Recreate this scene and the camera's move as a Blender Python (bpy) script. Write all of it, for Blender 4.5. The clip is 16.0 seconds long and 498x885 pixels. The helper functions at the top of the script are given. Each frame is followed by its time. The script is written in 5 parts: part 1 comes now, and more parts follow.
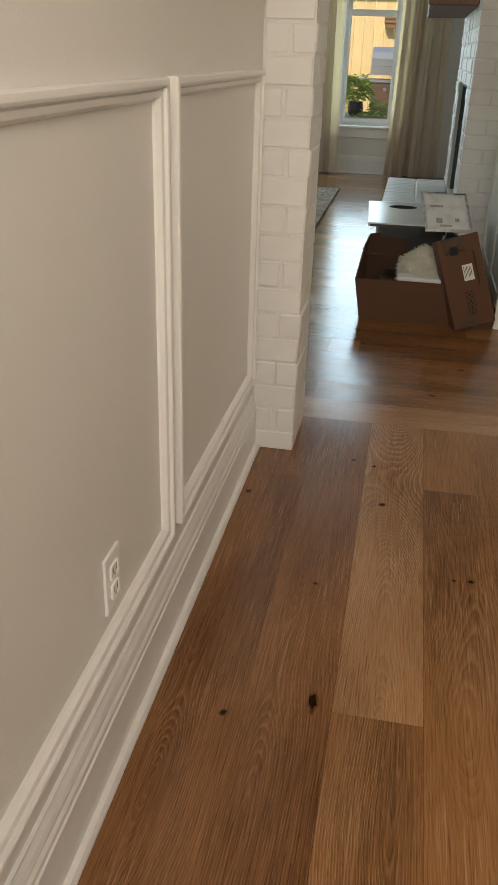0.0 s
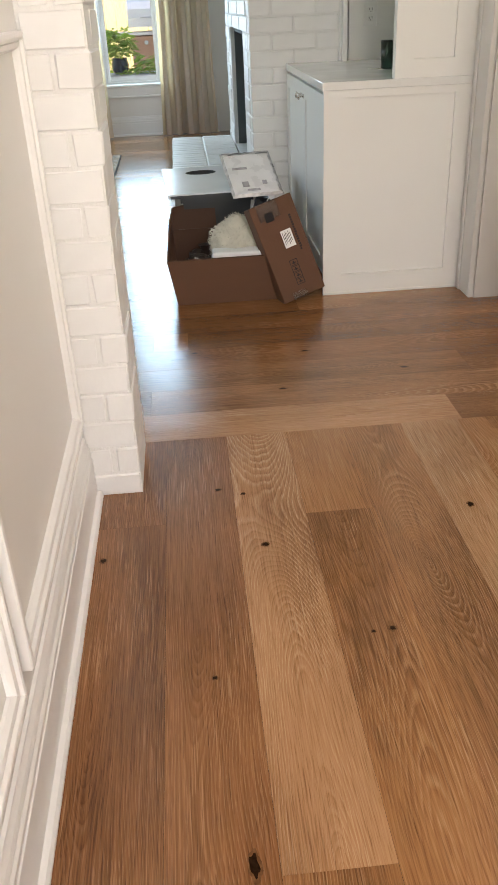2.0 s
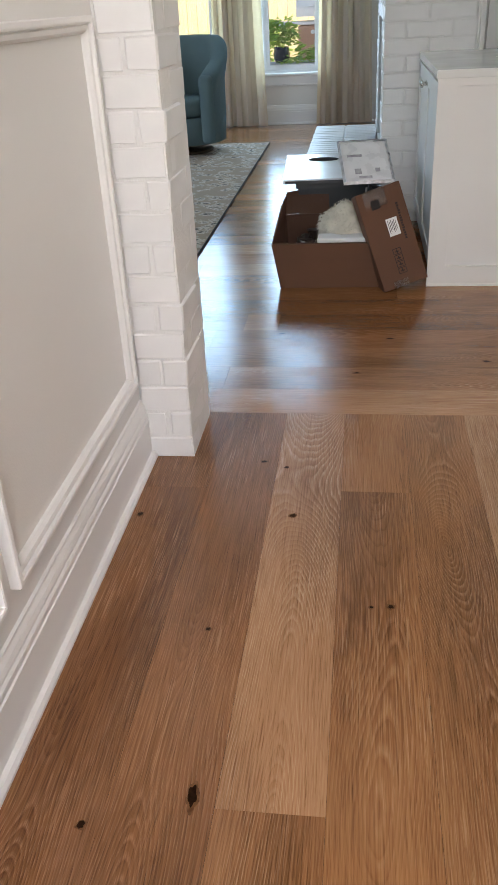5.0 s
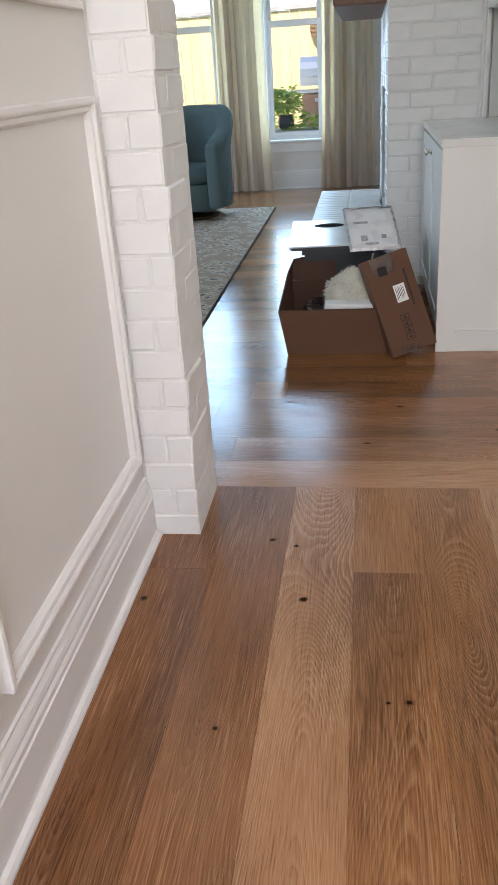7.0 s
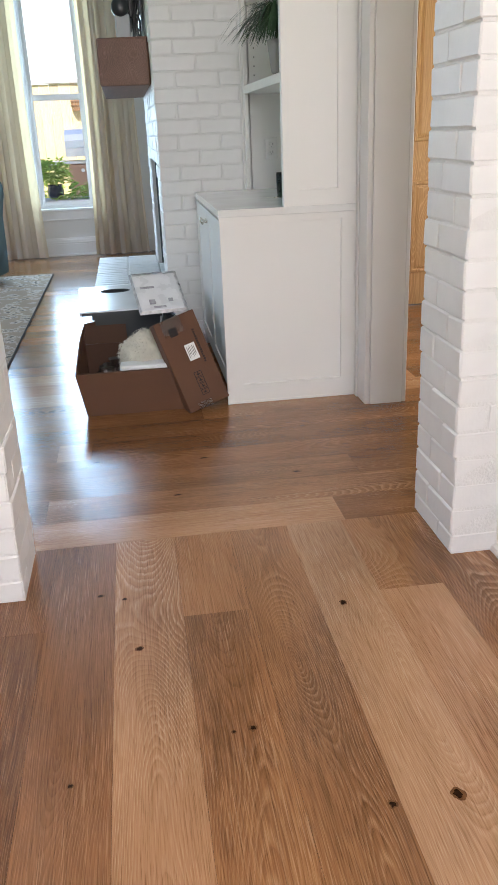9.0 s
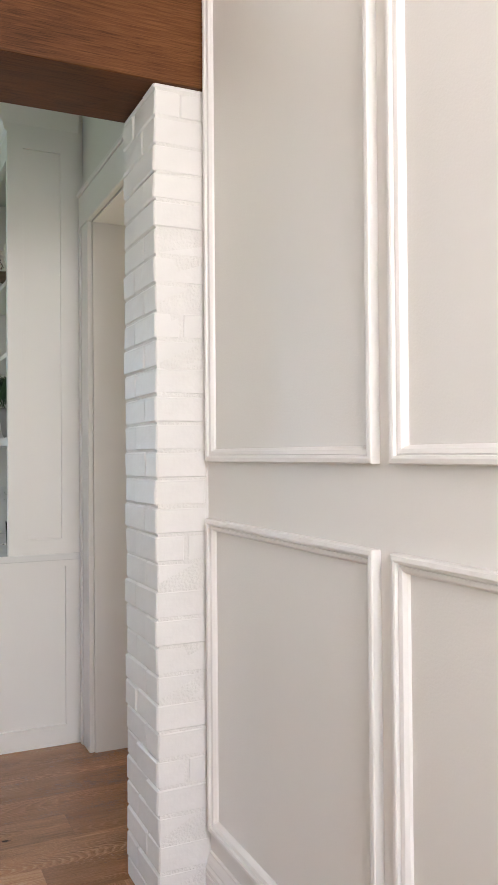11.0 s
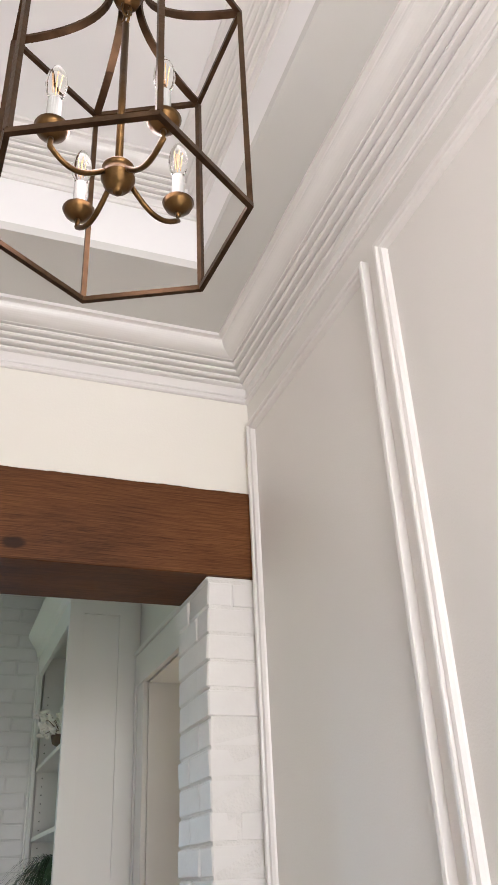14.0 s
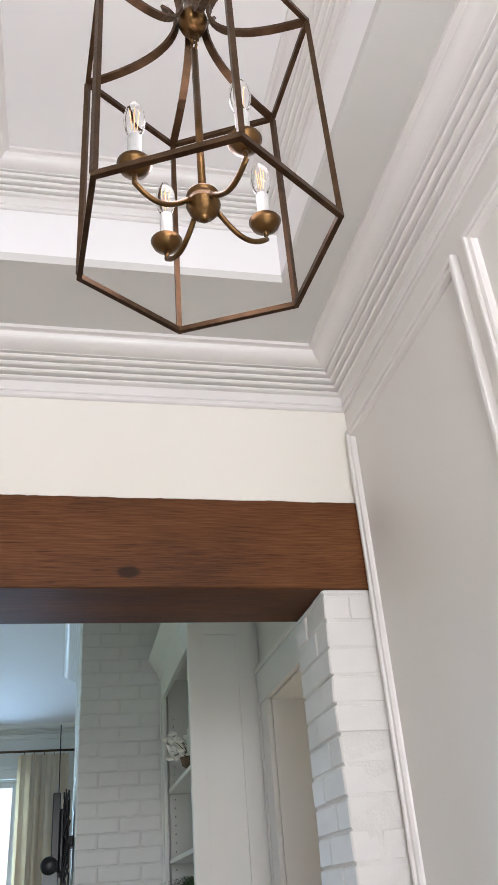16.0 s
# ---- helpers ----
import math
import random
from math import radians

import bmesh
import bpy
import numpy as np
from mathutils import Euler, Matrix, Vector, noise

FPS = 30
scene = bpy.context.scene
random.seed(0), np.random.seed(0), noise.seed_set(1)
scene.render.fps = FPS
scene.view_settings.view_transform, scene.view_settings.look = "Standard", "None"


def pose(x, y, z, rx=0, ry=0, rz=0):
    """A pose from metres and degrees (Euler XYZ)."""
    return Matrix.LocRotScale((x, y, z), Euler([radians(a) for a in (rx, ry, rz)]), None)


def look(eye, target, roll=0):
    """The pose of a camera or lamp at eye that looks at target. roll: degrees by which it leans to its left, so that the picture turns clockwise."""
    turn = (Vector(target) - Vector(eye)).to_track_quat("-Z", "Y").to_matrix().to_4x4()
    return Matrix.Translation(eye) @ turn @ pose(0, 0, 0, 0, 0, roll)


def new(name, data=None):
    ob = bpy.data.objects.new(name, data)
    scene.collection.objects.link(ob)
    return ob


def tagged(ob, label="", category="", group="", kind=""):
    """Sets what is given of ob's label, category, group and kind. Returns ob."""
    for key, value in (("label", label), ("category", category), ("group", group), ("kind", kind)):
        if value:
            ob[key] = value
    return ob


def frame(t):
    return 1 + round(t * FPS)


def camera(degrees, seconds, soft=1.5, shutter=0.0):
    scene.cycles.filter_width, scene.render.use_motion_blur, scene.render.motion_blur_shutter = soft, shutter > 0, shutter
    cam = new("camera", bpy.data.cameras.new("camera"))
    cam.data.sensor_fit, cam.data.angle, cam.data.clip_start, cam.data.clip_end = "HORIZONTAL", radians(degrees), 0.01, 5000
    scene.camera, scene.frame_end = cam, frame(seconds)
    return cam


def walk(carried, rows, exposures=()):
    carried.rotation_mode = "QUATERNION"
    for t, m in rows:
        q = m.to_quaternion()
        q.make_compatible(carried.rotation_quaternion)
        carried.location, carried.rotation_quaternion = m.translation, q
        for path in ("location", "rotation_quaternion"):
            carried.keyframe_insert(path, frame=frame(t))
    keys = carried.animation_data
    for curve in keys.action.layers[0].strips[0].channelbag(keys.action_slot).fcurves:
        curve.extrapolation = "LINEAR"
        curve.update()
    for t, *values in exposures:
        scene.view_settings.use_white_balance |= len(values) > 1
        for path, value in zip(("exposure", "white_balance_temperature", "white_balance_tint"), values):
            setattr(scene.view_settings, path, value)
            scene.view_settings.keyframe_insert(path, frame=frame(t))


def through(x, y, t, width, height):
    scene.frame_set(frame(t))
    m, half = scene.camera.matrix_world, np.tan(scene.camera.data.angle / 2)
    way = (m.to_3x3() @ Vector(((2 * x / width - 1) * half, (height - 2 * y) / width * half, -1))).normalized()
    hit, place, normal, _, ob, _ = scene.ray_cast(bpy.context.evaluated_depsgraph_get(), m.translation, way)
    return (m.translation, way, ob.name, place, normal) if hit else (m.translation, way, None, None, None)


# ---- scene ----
cam = camera(34.4, 16.0)
PATH = [
    (0, (0.412, -2.426, 1.215), (0.092, -0.657, 0.338), 1.8),
    (0.5, (0.378, -2.267, 1.229), (0.097, -0.494, 0.349), 1.3),
    (1, (0.334, -2.155, 1.197), (0.235, -0.369, 0.303), -0.8),
    (1.5, (0.324, -2.057, 1.2), (0.336, -0.284, 0.274), -2.5),
    (2, (0.306, -1.945, 1.205), (0.415, -0.196, 0.242), -2.7),
    (2.5, (0.303, -1.86, 1.195), (0.485, -0.123, 0.221), -1.6),
    (3, (0.32, -1.824, 1.186), (0.449, -0.089, 0.2), -1.3),
    (3.5, (0.403, -1.8, 1.182), (0.389, -0.052, 0.211), -1.6),
    (4, (0.561, -1.809, 1.174), (0.421, -0.059, 0.216), -1.9),
    (4.5, (0.596, -1.938, 1.166), (0.378, -0.197, 0.206), -2.5),
    (5, (0.6, -2.033, 1.182), (0.334, -0.3, 0.219), -3.2),
    (5.2, (0.587, -2.045, 1.185), (0.308, -0.307, 0.235), -3.3),
    (7.3, (0.595, -1.908, 1.203), (0.313, -0.11, 0.376), -4.0),
    (7.5, (0.599, -1.894, 1.202), (0.338, -0.09, 0.38), -3.9),
    (8, (0.56, -1.906, 1.207), (0.417, -0.092, 0.378), -3.0),
    (8.5, (0.525, -1.981, 1.22), (0.559, -0.148, 0.423), -3.0),
    (9, (0.512, -2.05, 1.232), (0.755, -0.203, 0.503), -2.4),
    (9.5, (0.55, -2.101, 1.24), (0.971, -0.242, 0.633), -1.9),
    (10, (0.601, -2.18, 1.284), (1.185, -0.316, 0.85), -1.4),
    (10.2, (0.611, -2.209, 1.294), (1.272, -0.352, 0.956), -1.0),
    (12.3, (0.698, -2.247, 1.504), (1.58, -0.519, 1.989), -2.7),
    (12.5, (0.692, -2.256, 1.52), (1.562, -0.54, 2.067), -2.8),
    (13, (0.685, -2.266, 1.547), (1.497, -0.581, 2.255), -3.1),
    (13.5, (0.67, -2.276, 1.571), (1.403, -0.616, 2.411), -3.2),
    (14, (0.647, -2.29, 1.6), (1.287, -0.656, 2.56), -2.7),
    (14.5, (0.629, -2.293, 1.63), (1.202, -0.664, 2.639), -2.5),
    (15, (0.618, -2.29, 1.64), (1.13, -0.656, 2.673), -2.5),
    (15.5, (0.622, -2.274, 1.633), (1.083, -0.611, 2.643), -3.2),
    (16, (0.63, -2.27, 1.627), (1.046, -0.584, 2.618), -4.7),
]

EXPOSURES = [(0.0, 0.68, 8100, 12), (0.5, 1.25, 7200, 11), (1.0, 1.58, 6950, 13), (2.0, 1.72, 7200, 14), (3.5, 1.62, 7000, 14), (5.0, 1.46, 6500, 14),
             (8.0, 1.62, 6350, 15), (9.5, 1.82, 6450, 15), (10.2, 1.78, 6400, 15), (12.5, 1.38, 6450, 16), (13.5, 1.28, 6400, 16), (16.0, 1.26, 6050, 15)]
walk(cam, [(t, look(eye, target, roll)) for t, eye, target, roll in PATH], EXPOSURES)

# ---- sky, sun, lamps for the openings and added fill ----
world = bpy.data.worlds.new("sky")
scene.world = world
world.use_nodes = True
wn = world.node_tree.nodes
wl = world.node_tree.links
sky = wn.new("ShaderNodeTexSky")
sky.sky_type = "NISHITA"
sky.sun_disc = False
sky.sun_elevation = radians(52)
sky.sun_rotation = radians(200)
wn["Background"].inputs[1].default_value = 0.15
wl.new(sky.outputs[0], wn["Background"].inputs[0])
sun = new("sun", bpy.data.lights.new("sun", "SUN"))
sun.data.energy = 3.6
sun.data.angle = radians(0.5)
sun.data.color = (1.0, 0.95, 0.86)
sun.matrix_basis = look((-2.1, -5.8, 7.9), (0, 0, 0))


def area_lamp(name, eye, target, w, h, watts, colour=(1.0, 0.97, 0.93)):
    lamp = new(name, bpy.data.lights.new(name, "AREA"))
    lamp.data.shape = "RECTANGLE"
    lamp.data.size, lamp.data.size_y = w, h
    lamp.data.energy = watts
    lamp.data.color = colour
    lamp.matrix_basis = look(eye, target)
    return lamp


area_lamp("entry_daylight", (1.10, -4.2, 2.74), (0.60, 0, 2.9), 1.6, 0.66, 29.0, (1.0, 0.975, 0.985))
# added lamp in the doorway, upward fill for the tray and west wall
area_lamp("bounce_fill", (0.90, -2.98, 1.8), (0.45, -1.35, 3.5), 0.9, 1.1, 9.0, (1.0, 0.92, 0.93))
# lamp outside the entrance, beyond the added sun-blocking slab
area_lamp("far_entry_daylight", (1.20, -6.3, 2.5), (0.6, 0, 2.3), 4.0, 0.8, 19.0, (0.95, 0.98, 1.0))
# unseen fill lamp in an added opening, brightens the living room
area_lamp("side_fill", (-3.55, 3.6, 1.6), (0, 3.6, 1.6), 3.6, 2.2, 4, (0.90, 0.95, 1.0))
for x in (-1.22, -0.135):
    area_lamp("window_daylight", (x, 7.15, 1.72), (x, 0, 1.72), 0.54, 2.36, 13.5, (0.46, 0.735, 1.0))
# unseen warm fill for the side hall, set in an added opening
area_lamp("hall_fill", (3.5, 1.9, 1.5), (1.5, 1.9, 1.3), 1.2, 1.8, 7, (1.0, 0.86, 0.66))

glow = new("lantern_glow", bpy.data.lights.new("lantern_glow", "POINT"))
glow.data.energy = 0.95
glow.data.shadow_soft_size = 0.09
glow.data.color = (1.0, 0.88, 0.86)
glow.matrix_basis = pose(0.779, -1.524, 2.53)


# ---- materials ----
def mat(name, colour, rough=0.5, metal=0.0, vary=0.06, scale=3.0, bump=0.0, bscale=60.0, stretch=(1, 1, 1), spec=0.5, rnd=0.0):
    """Paint, metal or cloth: a base colour with soft stains, fine bump and a change from piece to piece."""
    m = bpy.data.materials.new(name)
    m.use_nodes = True
    n, l = m.node_tree.nodes, m.node_tree.links
    b = n["Principled BSDF"]
    b.inputs["Metallic"].default_value = metal
    b.inputs["Specular IOR Level"].default_value = spec
    tc = n.new("ShaderNodeTexCoord")
    mp = n.new("ShaderNodeMapping")
    mp.inputs["Scale"].default_value = stretch
    l.new(tc.outputs["Object"], mp.inputs["Vector"])
    no = n.new("ShaderNodeTexNoise")
    no.inputs["Scale"].default_value = scale
    no.inputs["Detail"].default_value = 5
    l.new(mp.outputs[0], no.inputs["Vector"])
    hsv = n.new("ShaderNodeHueSaturation")
    hsv.inputs["Color"].default_value = (*colour, 1)
    mr = n.new("ShaderNodeMapRange")
    mr.inputs["From Min"].default_value, mr.inputs["From Max"].default_value = 0.3, 0.7
    mr.inputs["To Min"].default_value, mr.inputs["To Max"].default_value = 1 - vary, 1 + vary
    l.new(no.outputs["Fac"], mr.inputs["Value"])
    out = mr.outputs[0]
    if rnd:
        oi = n.new("ShaderNodeObjectInfo")
        m2 = n.new("ShaderNodeMapRange")
        m2.inputs["To Min"].default_value, m2.inputs["To Max"].default_value = 1 - rnd, 1 + rnd
        l.new(oi.outputs["Random"], m2.inputs["Value"])
        mu = n.new("ShaderNodeMath")
        mu.operation = "MULTIPLY"
        l.new(out, mu.inputs[0])
        l.new(m2.outputs[0], mu.inputs[1])
        out = mu.outputs[0]
    l.new(out, hsv.inputs["Value"])
    l.new(hsv.outputs[0], b.inputs["Base Color"])
    r = n.new("ShaderNodeMapRange")
    r.inputs["To Min"].default_value, r.inputs["To Max"].default_value = max(0.02, rough - 0.08), min(1, rough + 0.08)
    l.new(no.outputs["Fac"], r.inputs["Value"])
    l.new(r.outputs[0], b.inputs["Roughness"])
    if bump:
        nb = n.new("ShaderNodeTexNoise")
        nb.inputs["Scale"].default_value = bscale
        nb.inputs["Detail"].default_value = 4
        l.new(mp.outputs[0], nb.inputs["Vector"])
        bu = n.new("ShaderNodeBump")
        bu.inputs["Strength"].default_value = bump
        bu.inputs["Distance"].default_value = 0.004
        l.new(nb.outputs["Fac"], bu.inputs["Height"])
        l.new(bu.outputs[0], b.inputs["Normal"])
    return m


def ramp(n, stops):
    r = n.new("ShaderNodeValToRGB")
    e = r.color_ramp.elements
    while len(e) < len(stops):
        e.new(0.5)
    for k, (p, c) in zip(e, stops):
        k.position, k.color = p, (*c, 1)
    return r


def wood(name, dark, mid, light, rough=0.4, along=0, bands=38.0, fine=190.0, knots=2.0, tone=0.12, bump=0.25, pores=0.6, rings_k=0.065, streaks=0.9):
    """Sawn timber with its grain along one local axis, pale pores, dark knots and a tone of its own for each board."""
    m = bpy.data.materials.new(name)
    m.use_nodes = True
    n, l = m.node_tree.nodes, m.node_tree.links
    b = n["Principled BSDF"]
    tc, oi = n.new("ShaderNodeTexCoord"), n.new("ShaderNodeObjectInfo")
    sc = n.new("ShaderNodeVectorMath")
    sc.operation = "SCALE"
    sc.inputs[0].default_value = (37.0, 17.0, 53.0)
    l.new(oi.outputs["Random"], sc.inputs["Scale"])
    ad = n.new("ShaderNodeVectorMath")
    l.new(tc.outputs["Object"], ad.inputs[0])
    l.new(sc.outputs[0], ad.inputs[1])

    def stretched(s):
        mp = n.new("ShaderNodeMapping")
        v = [1.0, 1.0, 1.0]
        v[along] = s
        mp.inputs["Scale"].default_value = v
        l.new(ad.outputs[0], mp.inputs["Vector"])
        return mp.outputs[0]

    warp = n.new("ShaderNodeTexNoise")
    warp.inputs["Scale"].default_value = 5.0
    warp.inputs["Detail"].default_value = 2.0
    l.new(stretched(0.15), warp.inputs["Vector"])
    big = n.new("ShaderNodeMath")
    big.operation = "MULTIPLY"
    big.inputs[1].default_value = bands * 9.0
    warp.inputs['Roughness'].default_value = 0.35
    l.new(warp.outputs["Fac"], big.inputs[0])
    ring = n.new("ShaderNodeMath")
    ring.operation = "SINE"
    ad2 = n.new("ShaderNodeMath")
    ad2.operation = "MULTIPLY_ADD"
    rough_n = n.new("ShaderNodeTexNoise")
    rough_n.inputs["Scale"].default_value = 40.0
    l.new(stretched(0.06), rough_n.inputs["Vector"])
    l.new(rough_n.outputs["Fac"], ad2.inputs[0])
    ad2.inputs[1].default_value = 1.5
    l.new(big.outputs[0], ad2.inputs[2])
    l.new(ad2.outputs[0], ring.inputs[0])
    streak = n.new("ShaderNodeTexNoise")
    streak.inputs["Scale"].default_value = fine
    streak.inputs["Detail"].default_value = 4.0
    l.new(stretched(0.03), streak.inputs["Vector"])
    mixv = n.new("ShaderNodeMath")
    mixv.operation = "MULTIPLY_ADD"
    l.new(ring.outputs[0], mixv.inputs[0])
    mixv.inputs[1].default_value = rings_k
    soft_streak = n.new("ShaderNodeMath")
    soft_streak.operation = "MULTIPLY_ADD"
    soft_streak.inputs[1].default_value, soft_streak.inputs[2].default_value = streaks, 0.5 - streaks / 2
    l.new(streak.outputs["Fac"], soft_streak.inputs[0])
    l.new(soft_streak.outputs[0], mixv.inputs[2])
    blot = n.new("ShaderNodeTexNoise")
    blot.inputs["Scale"].default_value = 5.0
    l.new(stretched(0.2), blot.inputs["Vector"])
    m3 = n.new("ShaderNodeMath")
    m3.operation = "MULTIPLY_ADD"
    l.new(blot.outputs["Fac"], m3.inputs[0])
    m3.inputs[1].default_value = 0.30
    l.new(mixv.outputs[0], m3.inputs[2])
    rp = ramp(n, [(0.34, dark), (0.67, mid), (1.0, light)])
    l.new(m3.outputs[0], rp.inputs["Fac"])
    hsv = n.new("ShaderNodeHueSaturation")
    mr = n.new("ShaderNodeMapRange")
    mr.inputs["To Min"].default_value, mr.inputs["To Max"].default_value = 1 - tone, 1 + tone
    l.new(oi.outputs["Random"], mr.inputs["Value"])
    l.new(mr.outputs[0], hsv.inputs["Value"])
    # pale limed pores that follow the growth rings, in patches
    line = n.new("ShaderNodeMapRange")
    line.inputs["From Min"].default_value, line.inputs["From Max"].default_value = 0.55, 1.0
    l.new(ring.outputs[0], line.inputs["Value"])
    patch = n.new("ShaderNodeMapRange")
    patch.inputs["From Min"].default_value, patch.inputs["From Max"].default_value = 0.40, 0.62
    pn = n.new("ShaderNodeTexNoise")
    pn.inputs["Scale"].default_value = 7.0
    l.new(stretched(0.25), pn.inputs["Vector"])
    l.new(pn.outputs["Fac"], patch.inputs["Value"])
    grit = n.new("ShaderNodeMapRange")
    grit.inputs["From Min"].default_value, grit.inputs["From Max"].default_value = 0.40, 0.60
    grit.inputs["To Min"].default_value = 0.35
    fleck = n.new("ShaderNodeTexNoise")
    fleck.inputs["Scale"].default_value = fine * 1.6
    fleck.inputs["Detail"].default_value = 3.0
    l.new(stretched(0.07), fleck.inputs["Vector"])
    l.new(fleck.outputs["Fac"], grit.inputs["Value"])
    pm = n.new("ShaderNodeMath")
    pm.operation = "MULTIPLY"
    l.new(line.outputs[0], pm.inputs[0])
    l.new(patch.outputs[0], pm.inputs[1])
    pm2 = n.new("ShaderNodeMath")
    pm2.operation = "MULTIPLY"
    l.new(pm.outputs[0], pm2.inputs[0])
    l.new(grit.outputs[0], pm2.inputs[1])
    pm3 = n.new("ShaderNodeMath")
    pm3.operation = "MULTIPLY"
    pm3.inputs[1].default_value = pores
    l.new(pm2.outputs[0], pm3.inputs[0])
    pmx = n.new("ShaderNodeMix")
    pmx.data_type = "RGBA"
    pmx.inputs["B"].default_value = (light[0] * 1.25, light[1] * 1.3, light[2] * 1.45, 1)
    l.new(pm3.outputs[0], pmx.inputs["Factor"])
    l.new(rp.outputs["Color"], pmx.inputs["A"])
    l.new(pmx.outputs["Result"], hsv.inputs["Color"])
    vo = n.new("ShaderNodeTexVoronoi")
    vo.inputs["Scale"].default_value = knots
    l.new(stretched(0.7), vo.inputs["Vector"])
    kr = n.new("ShaderNodeMapRange")
    kr.inputs["From Min"].default_value, kr.inputs["From Max"].default_value = 0.016, 0.04
    l.new(vo.outputs["Distance"], kr.inputs["Value"])
    mx = n.new("ShaderNodeMix")
    mx.data_type = "RGBA"
    mx.inputs["A"].default_value = (0.02, 0.011, 0.006, 1)
    l.new(kr.outputs[0], mx.inputs["Factor"])
    l.new(hsv.outputs[0], mx.inputs["B"])
    out = mx.outputs["Result"] if knots else hsv.outputs[0]
    l.new(out, b.inputs["Base Color"])
    rr = n.new("ShaderNodeMapRange")
    rr.inputs["To Min"].default_value, rr.inputs["To Max"].default_value = rough - 0.06, rough + 0.1
    l.new(m3.outputs[0], rr.inputs["Value"])
    l.new(rr.outputs[0], b.inputs["Roughness"])
    bu = n.new("ShaderNodeBump")
    bu.inputs["Strength"].default_value = bump
    bu.inputs["Distance"].default_value = 0.002
    l.new(mixv.outputs[0], bu.inputs["Height"])
    l.new(bu.outputs[0], b.inputs["Normal"])
    return m


def oak(name, dark, mid, light, pale, rough=0.16, face="Y", years=205.0, lime=0.68, burl=None):
    """Flat-sawn brushed oak: growth rings cut by the board's face, limed pores along them, dark rays and a tone per board."""
    m = bpy.data.materials.new(name)
    m.use_nodes = True
    n, l = m.node_tree.nodes, m.node_tree.links
    b = n["Principled BSDF"]
    tc, oi = n.new("ShaderNodeTexCoord"), n.new("ShaderNodeObjectInfo")

    def calc(op, *vals):
        k = n.new("ShaderNodeMath")
        k.operation = op
        for i, v in enumerate(vals):
            if isinstance(v, (int, float)):
                k.inputs[i].default_value = v
            else:
                l.new(v, k.inputs[i])
        return k.outputs[0]

    def span(v, a0, a1, b0=0.0, b1=1.0):
        k = n.new("ShaderNodeMapRange")
        k.interpolation_type = "SMOOTHSTEP"
        for i, x in zip((1, 2, 3, 4), (a0, a1, b0, b1)):
            k.inputs[i].default_value = x
        l.new(v, k.inputs[0])
        return k.outputs[0]

    rnd = oi.outputs["Random"]
    off = n.new("ShaderNodeVectorMath")
    off.operation = "MULTIPLY_ADD"
    cmb = n.new("ShaderNodeCombineXYZ")
    for i in range(3):
        l.new(rnd, cmb.inputs[i])
    off.inputs[1].default_value = (41.0, 23.0, 67.0)
    l.new(cmb.outputs[0], off.inputs[0])
    l.new(tc.outputs["Object"], off.inputs[2])

    def grain(scale, along, detail=2.0, rough_n=0.5):
        mp = n.new("ShaderNodeMapping")
        mp.inputs["Scale"].default_value = (along, 1.0, 1.0)
        l.new(off.outputs[0], mp.inputs["Vector"])
        k = n.new("ShaderNodeTexNoise")
        k.inputs["Scale"].default_value = scale
        k.inputs["Detail"].default_value = detail
        k.inputs["Roughness"].default_value = rough_n
        l.new(mp.outputs[0], k.inputs["Vector"])
        return k.outputs["Fac"]

    sep = n.new("ShaderNodeSeparateXYZ")
    l.new(tc.outputs["Object"], sep.inputs[0])
    # the pith wanders across and below the board
    shift = calc("MULTIPLY", calc("SUBTRACT", calc("FRACT", calc("MULTIPLY", rnd, 7.31)), 0.5), 0.13)
    wander = calc("MULTIPLY", calc("SUBTRACT", grain(2.0, 0.8, 1.0), 0.5), 0.10)
    across = calc("ADD", calc("SUBTRACT", sep.outputs[face], shift), wander)
    depth = calc("MULTIPLY_ADD", calc("SUBTRACT", grain(1.5, 0.42, 1.5), 0.5), 0.62, calc("MULTIPLY", calc("SUBTRACT", calc("FRACT", calc("MULTIPLY", rnd, 3.77)), 0.5), 0.06))
    radius = calc("SQRT", calc("ADD", calc("MULTIPLY", across, across), calc("MULTIPLY", depth, depth)))
    radius = calc("MULTIPLY_ADD", calc("SUBTRACT", grain(20.0, 0.10, 2.0), 0.5), 0.010, radius)
    turn = calc("MULTIPLY", radius, years)
    year = calc("FRACT", turn)
    early = calc("MULTIPLY", span(year, 0.0, 0.18), span(year, 0.22, 0.6, 1.0, 0.0))
    late = span(year, 0.72, 0.97)
    fibre = grain(300.0, 0.028, 3.0, 0.6)
    dash = span(grain(520.0, 0.045, 2.0, 0.6), 0.45, 0.60)
    where = span(grain(6.0, 0.25, 2.0), 0.36, 0.62, 0.18, 1.0)
    limed = calc("MULTIPLY", calc("MULTIPLY", early, where), calc("MULTIPLY_ADD", dash, 0.75, 0.25))
    loose = calc("MULTIPLY", span(grain(330.0, 0.02, 2.0, 0.6), 0.55, 0.68), span(grain(8.0, 0.3, 1.0), 0.42, 0.66, 0.05, 0.75))
    limed = calc("MAXIMUM", calc("MULTIPLY", limed, span(calc("FRACT", calc("MULTIPLY", rnd, 5.3)), 0.0, 1.0, 0.45, 1.0)), loose)
    pore = calc("MULTIPLY", span(grain(420.0, 0.035, 2.0, 0.6), 0.56, 0.66), span(grain(11.0, 0.3, 1.0), 0.35, 0.65, 0.25, 1.0))
    blot = grain(4.5, 0.25, 3.0)
